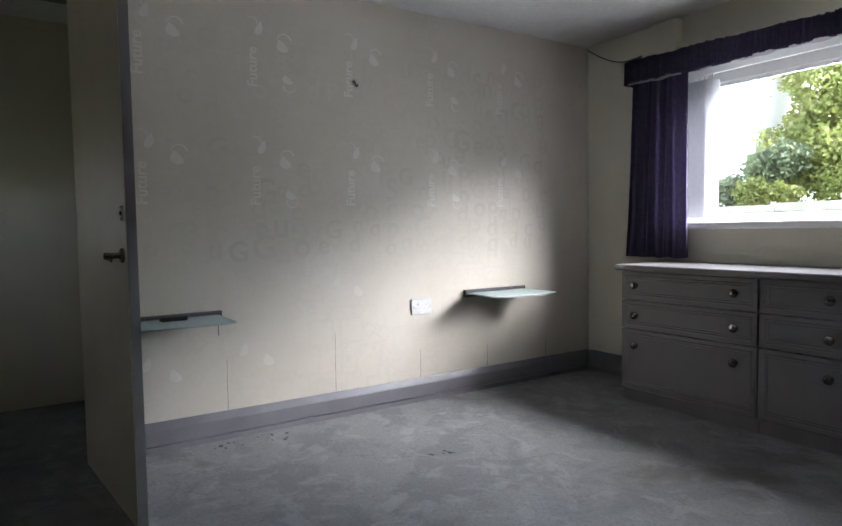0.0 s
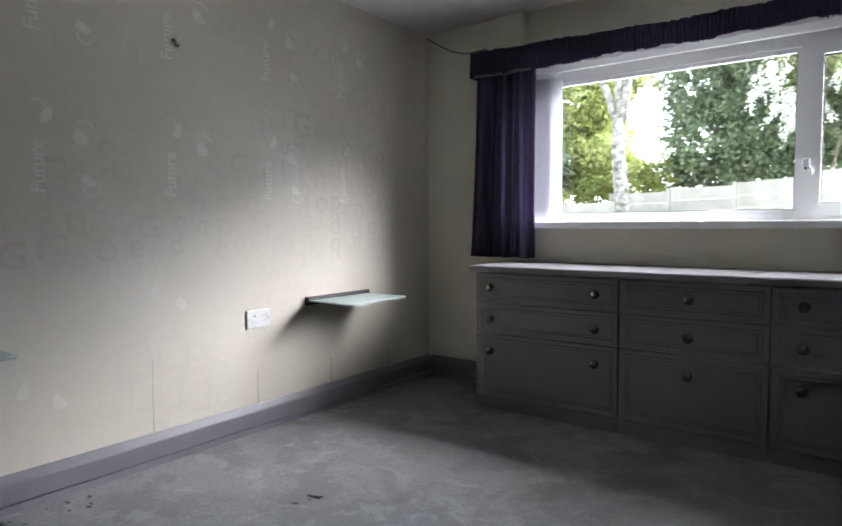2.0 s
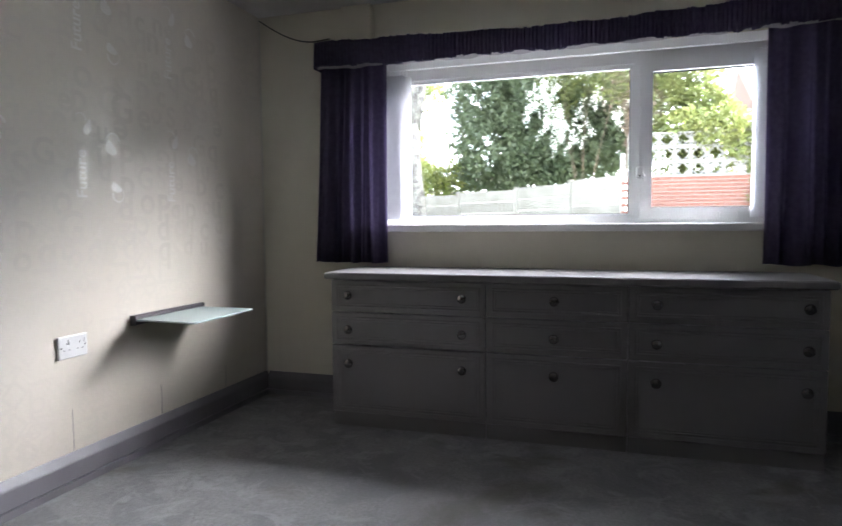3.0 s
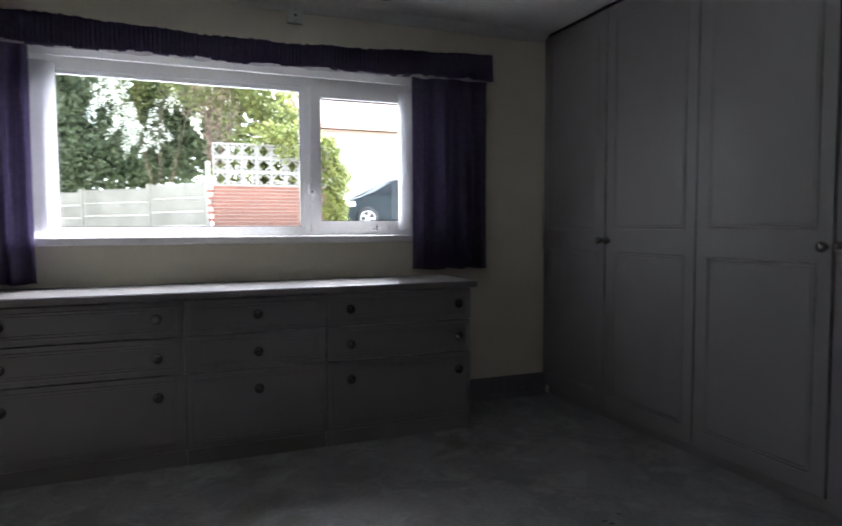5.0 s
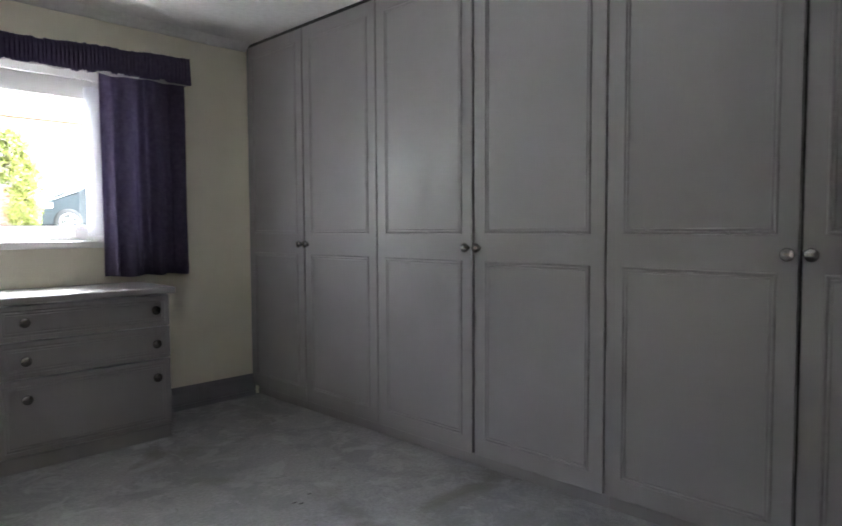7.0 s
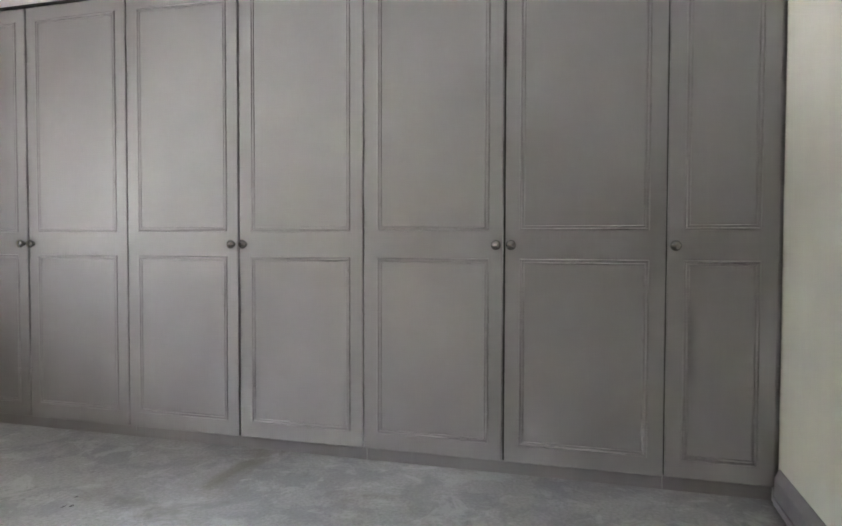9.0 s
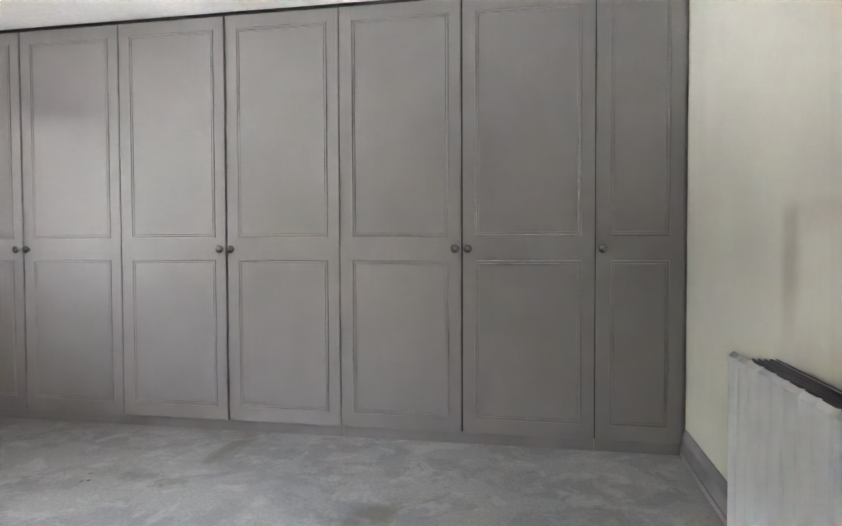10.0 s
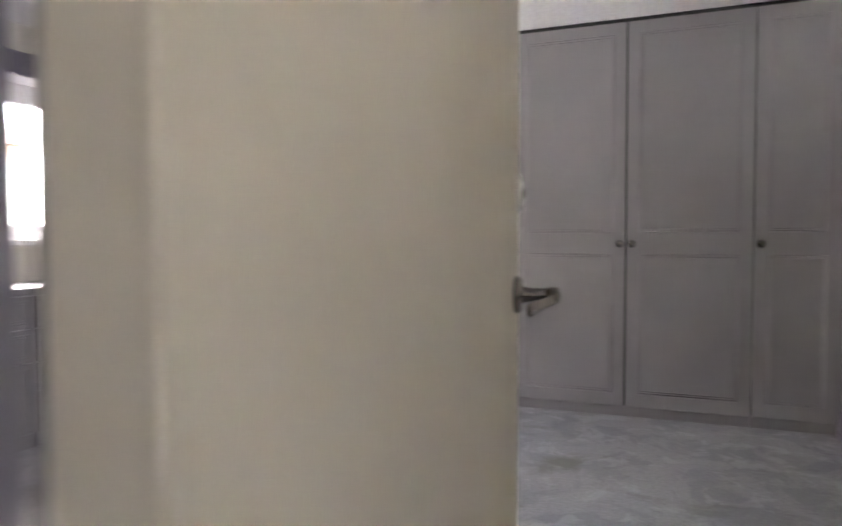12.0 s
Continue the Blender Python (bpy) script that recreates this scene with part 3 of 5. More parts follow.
def knob(parent, at, axis, r=0.019, mat=None, name="knob"):
    """A round turned knob on a short neck; axis is the turn of its face."""
    bm = bmesh.new()
    lathe(bm, [(r * 0.62, 0), (r * 0.62, 0.003), (r * 0.4, 0.006), (r * 0.4, 0.012), (r * 0.8, 0.016), (r, 0.022), (r * 0.95, 0.028), (r * 0.62, 0.033), (r * 0.2, 0.035)], Matrix.Translation(at) @ axis, 18)
    return part(name, bm, mat or PEWTER, parent, smooth=True)


SOUTHWARD = Matrix.Rotation(radians(90), 4, "X")
WESTWARD = Matrix.Rotation(radians(-90), 4, "Y")


def beading(bm, u0, u1, z0, z1, put):
    """A moulded frame of a raised double bead round a panel; put turns (u, out, z) into a place."""
    prof = [(0, 0), (0.002, 0.006), (0.006, 0.0085), (0.01, 0.006), (0.0115, 0.002), (0.015, 0.0018), (0.017, 0.005), (0.021, 0.0055), (0.024, 0)]
    rings = []
    for d, h in prof:
        rings.append([bm.verts.new(put(*p)) for p in ((u0 + d, h, z0 + d), (u1 - d, h, z0 + d), (u1 - d, h, z1 - d), (u0 + d, h, z1 - d))])
    for a, b in zip(rings, rings[1:]):
        for i in range(4):
            bm.faces.new((a[i], a[(i + 1) % 4], b[(i + 1) % 4], b[i]))


# chest of drawers in three units with one top
FRONT = -0.485
for x0, x1, knobs in ((0.705, 1.556, (0.815, 1.438)), (1.556, 2.236, (1.895,)), (2.236, 3.062, (2.361, 2.976))):
    unit = thing("drawer_unit", (x0 + x1) / 2, -0.24, 0, "mauve-grey painted drawer unit with three drawers and dark knobs", "drawer unit", "drawer units below the window")
    off = Vector(unit.location)
    bm = bmesh.new()
    box(bm, x0 + 0.001 - off.x, x1 - 0.001 - off.x, -0.444 - off.y, -0.03 - off.y, 0.075, 0.804)
    part("carcass", bm, MAUVE, unit)
    bm = bmesh.new()
    box(bm, x0 + 0.004 - off.x, x1 - 0.004 - off.x, -0.463 - off.y, -0.05 - off.y, 0.0, 0.0745)
    part("plinth", bm, MAUVE, unit)
    for z0, z1, zk in ((0.63, 0.797, 0.718), (0.452, 0.624, 0.535), (0.084, 0.446, 0.352)):
        bm = bmesh.new()
        box(bm, x0 + 0.004 - off.x, x1 - 0.004 - off.x, FRONT - off.y, -0.4455 - off.y, z0, z1)
        bevelled(bm, 0.003, 2)
        beading(bm, x0 + 0.03 - off.x, x1 - 0.03 - off.x, z0 + 0.022, z1 - 0.022, lambda u, h, z: (u, FRONT - h * 0.45 - off.y, z))
        dr = part("drawer", bm, MAUVE, unit)
        for xk in knobs:
            knob(dr, (xk - off.x, FRONT - off.y, zk), SOUTHWARD, 0.024)
top = thing("dresser_top", 1.884, -0.27, 0.806, "mauve-grey painted worktop over the drawer units", "worktop")
part("slab", rbox(-1.194, 1.194, -0.252, 0.248, 0.0, 0.036, 0.006, 3), MAUVE, top)
part("front_edge", rbox(-1.196, 1.196, -0.2565, -0.2525, 0.005, 0.031, 0.0018, 2), MAUVE, top)

# fitted wardrobes, three pairs of doors and one narrow door
DX = 3.845
EDGES = [-0.004, -0.645, -1.317, -1.992, -2.667, -3.342, -4.028, -4.456]
for y1, y0, knobs, hinges in ((EDGES[0], EDGES[2], (0.034, -0.034), 2), (EDGES[2], EDGES[4], (0.034, -0.034), 2), (EDGES[4], EDGES[6], (0.034, -0.034), 2), (EDGES[6], EDGES[7], None, 1)):
    mid = (y0 + y1) / 2
    ob = thing("wardrobe", DX + 0.3, mid, 0, "mauve-grey painted fitted wardrobe, doors shut, with round dark knobs" if hinges == 2 else "narrow single-door mauve-grey fitted wardrobe, door shut", "wardrobe", "fitted wardrobes along the wall")
    ox, oy = DX + 0.3, mid
    bm = bmesh.new()
    box(bm, DX + 0.024 - ox, DX + 0.6 - ox, y0 + 0.001 - oy, y1 - 0.001 - oy, 0.073, 2.385)
    # black colour supplies the shade seen between the doors
    part("carcass", bm, BLACK, ob, "carcass coloured black for the shade in the door gaps")
    bm = bmesh.new()
    box(bm, DX + 0.05 - ox, DX + 0.5 - ox, y0 + 0.001 - oy, y1 - 0.001 - oy, 0.0, 0.071)
    part("plinth", bm, MAUVE, ob)
    span = [(y0, mid), (mid, y1)] if hinges == 2 else [(y0, y1)]
    if hinges == 2:
        mid = EDGES[EDGES.index(y1) + 1]
        span = [(y0, mid), (mid, y1)]
    for k, (a, b) in enumerate(span):
        bm = bmesh.new()
        near = 0.0058 if hinges == 2 else 0.004
        box(bm, DX - ox, DX + 0.02 - ox, a + (near if k else 0.0034) - oy, b - (0.0034 if k else near) - oy, 0.073, 2.376)
        bevelled(bm, 0.002, 1)
        for z0, z1 in ((0.15, 0.997), (1.122, 2.305)):
            beading(bm, a + 0.068 - oy, b - 0.068 - oy, z0, z1, lambda u, h, z: (DX - 0.68 * h - ox, u, z))
        leaf = part("wardrobe_door", bm, MAUVE, ob)
        ky = (b - 0.034 if k == 0 else a + 0.034)
        knob(leaf, (DX - ox, ky - oy, 1.058), WESTWARD, 0.0225)
bm = bmesh.new()
box(bm, DX + 0.03, DX + 0.3, SOUTH + 0.001, EDGES[7] - 0.001, 0, 2.384)
tagged(part("scribe_strip", bm, MAUVE), "narrow mauve-grey filler strip beside the wardrobe", "filler strip", kind="structure")
# black strip: the shade of the gap over the wardrobes, put in as colour
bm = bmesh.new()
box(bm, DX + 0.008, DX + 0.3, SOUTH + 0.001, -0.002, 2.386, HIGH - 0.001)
tagged(part("head_shadow_gap", bm, BLACK), "black strip standing in for the shadow gap above wardrobes", "trim", kind="structure")

# open room door
door = tagged(thing("door_1", 0.014, -3.383, 0, "flush door standing open into the room, cream on the hall side", "door"), kind="structure")
door.rotation_euler = (0, 0, radians(5.9))
bm = bmesh.new()
box(bm, 0, 0.848, 0, 0.034, 0.012, 2.145)
bevelled(bm, 0.0025, 2)
part("door_leaf", bm, CREAMDOOR, door)
bm = bmesh.new()
box(bm, 0.8485, 0.8505, 0.002, 0.036, 0.013, 2.144)
part("door_edge", bm, MAUVE, door, "mauve-grey painted latch edge")
bm = bmesh.new()
box(bm, 0.001, 0.847, 0.0345, 0.037, 0.013, 2.144)
part("door_face", bm, MAUVE, door, "mauve-grey painted room side")
bm = bmesh.new()
lathe(bm, [(0.027, 0), (0.027, 0.005), (0.024, 0.009), (0.014, 0.0095), (0.0125, 0.012), (0.0105, 0.02), (0.0105, 0.052)], Matrix.Translation((0.8, 0, 1.0)) @ SOUTHWARD, 24)
rose = part("handle_rose", bm, NICKEL, door, "satin nickel rose and neck", smooth=True)
bm = bmesh.new()
tube(bm, [(0.8, -0.046, 1.0), (0.8, -0.054, 1.0), (0.8, -0.063, 1.0)], 0.0122, 16)
bevelled(bm, 0.0015, 1)
part("handle_boss", bm, NICKEL, door, smooth=True)
bm = bmesh.new()
rings = []
for u, out, z, half, thick in ((0.807, -0.059, 0.999, 0.0095, 0.006), (0.797, -0.059, 0.998, 0.01, 0.006), (0.787, -0.053, 0.994, 0.0082, 0.0048), (0.775, -0.043, 0.99, 0.0075, 0.0042), (0.763, -0.034, 0.987, 0.0085, 0.004), (0.753, -0.029, 0.985, 0.0105, 0.0036), (0.744, -0.026, 0.984, 0.0105, 0.0032), (0.738, -0.025, 0.984, 0.007, 0.0024)):
    rings.append([bm.verts.new((u, out + thick * math.sin(a), z + half * math.cos(a))) for a in (math.tau * k / 14 for k in range(14))])
for a, b in zip(rings, rings[1:]):
    for k in range(14):
        bm.faces.new((a[k], a[(k + 1) % 14], b[(k + 1) % 14], b[k]))
bm.faces.new(rings[0][::-1])
bm.faces.new(rings[-1])
part("door_handle", bm, NICKEL, door, "satin nickel lever handle", smooth=True)
bm = bmesh.new()
lathe(bm, [(0.0145, 0), (0.0145, 0.004), (0.0125, 0.007), (0.008, 0.008)], Matrix.Translation((0.818, 0, 1.15)) @ SOUTHWARD, 24)
bmesh.ops.scale(bm, vec=(1, 1, 1.95), space=Matrix.Translation((0, 0, -1.15)), verts=bm.verts[:])
plate = part("lock_plate", bm, CREAMPLASTIC, door, "oval cream plastic bolt plate", smooth=True)
bm = bmesh.new()
lathe(bm, [(0.008, 0.007), (0.008, 0.0105), (0.005, 0.0115), (0.004, 0.009)], Matrix.Translation((0.822, 0, 1.15)) @ SOUTHWARD, 16)
part("bolt_turn", bm, NICKEL, plate, smooth=True)
for dz in (-0.021, 0.021):
    bm = bmesh.new()
    lathe(bm, [(0.0036, 0.006), (0.0036, 0.0085), (0.002, 0.009)], Matrix.Translation((0.818, 0, 1.15 + dz)) @ SOUTHWARD, 12)
    part("screw", bm, IRON, plate)
for z in (0.246, 1.99):
    bm = bmesh.new()
    tube(bm, [(-0.008, 0.036, z - 0.04), (-0.008, 0.036, z + 0.04)], 0.006, 10)
    box(bm, -0.009, 0.0, 0.004, 0.034, z - 0.038, z + 0.038)
    part("hinge", bm, IRON, door, smooth=False)

# wallpaper print and open seams, parts of the west wall
def wall_patch(name, outline, material, y, z, out=0.0012):
    bm = bmesh.new()
    top = [bm.verts.new((out, y - u, z + v)) for u, v in outline]
    low = [bm.verts.new((0.0003, y - u * 1.02, z + v * 1.02)) for u, v in outline]
    bm.faces.new(top)
    for i in range(len(top)):
        j = (i + 1) % len(top)
        bm.faces.new((top[i], low[i], low[j], top[j]))
    return part(name, bm, material, west)


def leaf_outline(w, h, lean):
    """A plump leaf, pointed at its top."""
    pts = []
    for i in range(18):
        a = 2 * math.pi * i / 18
        r = 1 + 0.35 * max(0, math.sin(a)) ** 6
        u, v = w * math.cos(a) * (1 - 0.25 * math.sin(a)), h * r * math.sin(a)
        pts.append((u + lean * v, v))
    return pts


def stalk_outline(r, turn, start):
    """A thin curled stalk as an open ring, thinner to its end."""
    arc = [start + turn * k / 9 for k in range(10)]
    return [(r * math.cos(a), r * math.sin(a)) for a in arc] + [(r * (0.76 + 0.02 * k) * math.cos(a), r * (0.76 + 0.02 * k) * math.sin(a)) for k, a in enumerate(arc[::-1])]


GLYPHS = {}


def glyph(text, size):
    """The flat mesh of a word or letter in the built-in font, centred on its middle."""
    if (text, size) not in GLYPHS:
        cu = bpy.data.curves.new("print", "FONT")
        cu.body, cu.size, cu.align_x, cu.align_y, cu.resolution_u = text, size, "CENTER", "CENTER", 3
        cu.offset = 0.0035 if len(text) == 1 else 0.0012
        ob = bpy.data.objects.new("print", cu)
        me = bpy.data.meshes.new_from_object(ob)
        bpy.data.objects.remove(ob)
        bpy.data.curves.remove(cu)
        GLYPHS[text, size] = me
    return GLYPHS[text, size]


ON_WEST = Matrix(((0, 0, 1, 0), (1, 0, 0, 0), (0, 1, 0, 0), (0, 0, 0, 1)))


def printed(name, text, size, material, y, z, turn, out):
    me = glyph(text, size)
    if not me.materials:
        me.materials.append(material)
    ob = new(name, me)
    ob.parent = west
    ob.matrix_local = Matrix.Translation((out, y, z)) @ ON_WEST @ Matrix.Rotation(radians(turn), 4, "Z")
    return ob


def print_repeat(y, z, k):
    wall_patch("printed_leaf", leaf_outline(0.02, 0.03, -0.3), MOTIF, y, z)
    wall_patch("printed_stalk", stalk_outline(0.03, 2.6, 0.6), MOTIF, y - 0.035, z + 0.03)
    wall_patch("printed_leaf", leaf_outline(0.03, 0.028, 0.3), MOTIF, y + 0.125, z - 0.075)
    wall_patch("printed_stalk", stalk_outline(0.042, 2.8, 0.1), MOTIF, y + 0.14, z - 0.045)
    if k % 2 == 0:
        wall_patch("printed_leaf", leaf_outline(0.028, 0.02, 0.5), MOTIF, y + 0.15, z - 0.25)
        wall_patch("printed_stalk", stalk_outline(0.036, 4.2, 2.2), MOTIF, y + 0.16, z - 0.28)
    printed("printed_word", "Future", 0.078, MOTIF, y - 0.04, z - 0.2, 90, 0.0012)


for col in range(6):
    for row in range(2):
        if col == 0 and not row or col > 4 and row:
            continue
        print_repeat(-1.38 + 0.56 * (col - 4) + (0.56 if row else 0), 1.52 + 0.62 * row, col + row)
for y, z in ((-2.5, 0.38), (-2.98, 0.36), (-1.95, 0.72)):
    wall_patch("printed_leaf", leaf_outline(0.028, 0.028, 0.3), FADEDLEAF, y, z)
    wall_patch("printed_leaf", leaf_outline(0.02, 0.03, -0.3), FADEDLEAF, y - 0.13, z + 0.07)
rnd = random.Random(31)
for row in range(11):
    for col in range(25):
        y = -3.2 + 0.113 * col + rnd.uniform(-0.03, 0.03)
        z = 0.98 + 0.108 * row + rnd.uniform(-0.02, 0.02)
        if rnd.random() < 0.16:
            continue
        printed("printed_letter", rnd.choice("PoedScGqup"), rnd.choice((0.15, 0.19)), FADEDINK, y, z, rnd.choice((0, 0, 0, 0, 180)), 0.0005 + 0.0001 * rnd.random())
rnd = random.Random(4)
for y, top in ((-2.72, 0.42), (-2.1, 0.5), (-1.52, 0.33), (-0.98, 0.3), (-0.44, 0.28)):
    for k in range(3):
        h = (top - 0.15) / 3
        y1 = y + rnd.uniform(-0.003, 0.003)
        wall_patch("paper_seam", [(0, 0), (0.0035 - 0.0008 * k, 0), (0.0018, h * 0.9), (0.0, h * 0.9)], TRIM, y1, 0.15 + k * h)


# wall shelves
def glass_shelf(y0, y1, label):
    ob = thing("wall_shelf", 0.0, (y0 + y1) / 2, 0.648, label, "shelf", "glass wall shelves")
    c = (y0 + y1) / 2
    bm = bmesh.new()
    L = (y1 - y0) / 2
    prof = [(0.001, -0.018), (0.028, -0.018), (0.032, -0.012), (0.032, -0.003), (0.026, -0.001), (0.026, 0.010), (0.032, 0.012), (0.03, 0.02), (0.018, 0.026), (0.001, 0.027)]
    a = [bm.verts.new((x, -L, z)) for x, z in prof]
    b = [bm.verts.new((x, L, z)) for x, z in prof]
    for i in range(len(prof)):
        j = (i + 1) % len(prof)
        bm.faces.new((a[i], a[j], b[j], b[i]))
    bm.faces.new(a)
    bm.faces.new(b[::-1])
    part("rail", bm, BARMAT, ob, "dark wall rail")
    bm = bmesh.new()
    out = [(0.01, -L + 0.01), (0.33, -L + 0.0)]
    out += [(0.33 + 0.025 * math.sin(t), -L + 0.025 - 0.025 * math.cos(t)) for t in (0.4, 0.8, 1.2, 1.57)]
    out += [(0.33 + 0.025 * math.cos(t), L - 0.035 + 0.025 * math.sin(t)) for t in (0.0, 0.4, 0.8, 1.2, 1.57)]
    out += [(0.01, L - 0.01)]
    f = bm.faces.new([bm.verts.new((x, y, 0.0)) for x, y in out])
    r = bmesh.ops.extrude_face_region(bm, geom=[f])
    bmesh.ops.translate(bm, verts=[v for v in r["geom"] if isinstance(v, bmesh.types.BMVert)], vec=(0, 0, 0.008))
    part("glass", bm, SHELFGLASS, ob, "frosted greenish glass")
    for y in (-L - 0.004, L + 0.0):
        bm = rbox(0.001, 0.034, y, y + 0.004, -0.02, 0.028, 0.001, 1)
        part("end_cap", bm, BARMAT, ob)
    return ob


glass_shelf(-1.175, -0.67, "frosted glass wall shelf on a dark rail")
glass_shelf(-3.259, -2.752, "frosted glass wall shelf with a dark block on it")
bm = rbox(0.075, 0.14, -3.06, -2.94, 0.6565, 0.678, 0.004, 2)
tagged(part("remote_control", bm, BLACK), "small dark handset lying on the glass shelf", "handset")
bm = bmesh.new()
tube(bm, [(0.3, -2.84, 0.647), (0.3, -2.84, 0.60), (0.302, -2.838, 0.592)], 0.002, 6)
tagged(part("shelf_cord", bm, IRON), "thin dark cord end hanging under the shelf", "cord")


# sockets on the west wall
def wall_socket(y0, y1, z0, z1, gangs):
    ob = thing("wall_socket", 0, (y0 + y1) / 2, z0, "white plastic %s wall socket with switches" % ("double" if gangs == 2 else "single"), "socket", "wall sockets")
    c = (y0 + y1) / 2
    part("plate", rbox(0.0005, 0.012, y0 - c, y1 - c, 0, z1 - z0, 0.004, 2), SOCKET, ob)
    h = z1 - z0
    for g in range(gangs):
        gc = (g - (gangs - 1) / 2) * 0.066
        for dy, dz, w, t in ((0, 0.66, 0.003, 0.008), (-0.012, 0.38, 0.006, 0.003), (0.012, 0.38, 0.006, 0.003)):
            bm = bmesh.new()
            box(bm, 0.011, 0.0126, gc + dy - w / 2, gc + dy + w / 2, dz * h - t / 2, dz * h + t / 2)
            part("pin_hole", bm, BLACK, ob)
        sy = gc + (0.012 if gangs == 2 and g == 0 else 0.024)
        part("switch", rbox(0.011, 0.0155, sy - 0.005, sy + 0.005, 0.6 * h, 0.82 * h, 0.0015, 1), SOCKET, ob)
    for y in (y0 - c + 0.012, y1 - c - 0.012):
        bm = bmesh.new()
        lathe(bm, [(0.003, 0), (0.003, 0.0012)], Matrix.Translation((0.0115, y, h * 0.5)) @ Matrix.Rotation(radians(90), 4, "Y"), 10)
        part("screw", bm, NICKEL, ob)
    return ob


wall_socket(-1.585, -1.438, 0.547, 0.642, 2)
wall_socket(-3.238, -3.15, 0.515, 0.61, 1)
bm = bmesh.new()
tube(bm, [(0.001, -1.945, 1.935), (0.006, -1.943, 1.925), (0.008, -1.94, 1.908), (0.02, -1.938, 1.9), (0.028, -1.936, 1.91)], 0.0045, 8)
tube(bm, [(0.001, -1.952, 1.93), (0.012, -1.955, 1.928)], 0.005, 8)
tagged(part("wall_hook", bm, IRON, smooth=True), "small dark metal picture hook on the wallpaper", "hook")

# north wall fittings
jb = thing("junction_plate", 2.19, 0, 2.285, "white square blank cable plate high on the wall", "cable plate")
part("plate", rbox(-0.043, 0.043, -0.024, -0.0005, 0, 0.09, 0.003, 2), SOCKET, jb)
for dx, dz, r in ((0, 0.045, 0.008), (0, 0.076, 0.003), (0, 0.012, 0.003)):
    bm = bmesh.new()
    lathe(bm, [(r, 0), (r, 0.0015)], Matrix.Translation((dx, -0.024, dz)) @ SOUTHWARD, 12)
    part("screw" if r < 0.005 else "outlet", bm, IRON, jb)
bm = rbox(0.6, 0.785, -0.07, -0.001, 2.18, 2.385, 0.004, 2)
tagged(part("boxed_panel", bm, PLASTER), "cream painted boxing panel beneath the ceiling", "boxing", kind="structure")
bm = bmesh.new()
tube(bm, [(0.015 + 0.5 * u, -0.02 - 0.03 * u, 2.375 - 0.17 * math.sin(math.pi * min(u * 0.62, 0.5)) * 1.0 + (0.03 * (u - 0.8) if u > 0.8 else 0)) for u in [i / 14 for i in range(15)]], 0.0042, 6)
tagged(part("loose_cable", bm, BARMAT, smooth=True), "thin loose cable sagging from the corner", "cable")
bm = bmesh.new()
tube(bm, [(0.012, -0.012, 0.15), (0.012, -0.011, 1.2), (0.012, -0.012, 2.36)], 0.004, 6)
tagged(part("corner_cable", bm, CREAMPLASTIC, smooth=True), "painted cable running up the wall corner", "cable")
bm = bmesh.new()
rows = []
for i in range(61):
    x = 1.85 + (3.84 - 1.85) * i / 60
    wv = 0.004 * noise.noise((x * 3, 0, 0)) + 0.003 * noise.noise((x * 9, 2, 0))
    rows.append([bm.verts.new(p) for p in ((x, -0.0005, 2.352 + wv), (x, -0.012, 2.354 + wv), (x, -0.03, 2.37 + wv), (x, -0.062 - wv, 2.39), (x, -0.075 - wv, 2.3995), (x, -0.0005, 2.3995))])
for a, b in zip(rows, rows[1:]):
    for k in range(6):
        bm.faces.new((a[k], a[(k + 1) % 6], b[(k + 1) % 6], b[k]))
bm.faces.new(rows[0])
bm.faces.new(rows[-1][::-1])
flat("trim_coving", bm, CEIL, "uneven white plaster coving above the window")
dl = thing("ceiling_spotlight", 2.633, -0.3, 2.4, "dark round recessed ceiling spotlight, switched off", "spotlight")
bm = bmesh.new()
lathe(bm, [(0.028, -0.003), (0.03, -0.012), (0.05, -0.008), (0.054, -0.001)], None, 28)
part("ring", bm, IRON, dl, smooth=True)
bm = bmesh.new()
lathe(bm, [(0.026, -0.004), (0.026, -0.001)], None, 24)
part("lens", bm, CARGLASS, dl)

# panel heater on the south wall
heat = thing("panel_heater", 2.2, SOUTH, 0.1, "white fluted electric panel heater with an open control flap", "heater")
HX, HY, HZ = 2.2, SOUTH, 0.1
FR, BK = -4.352, -4.45
bm = bmesh.new()
box(bm, 1.835 - HX, 2.7 - HX, BK - HY, FR - 0.012 - HY, 0.0, 0.6)
part("casing", bm, RAD, heat)
n_flute = 10
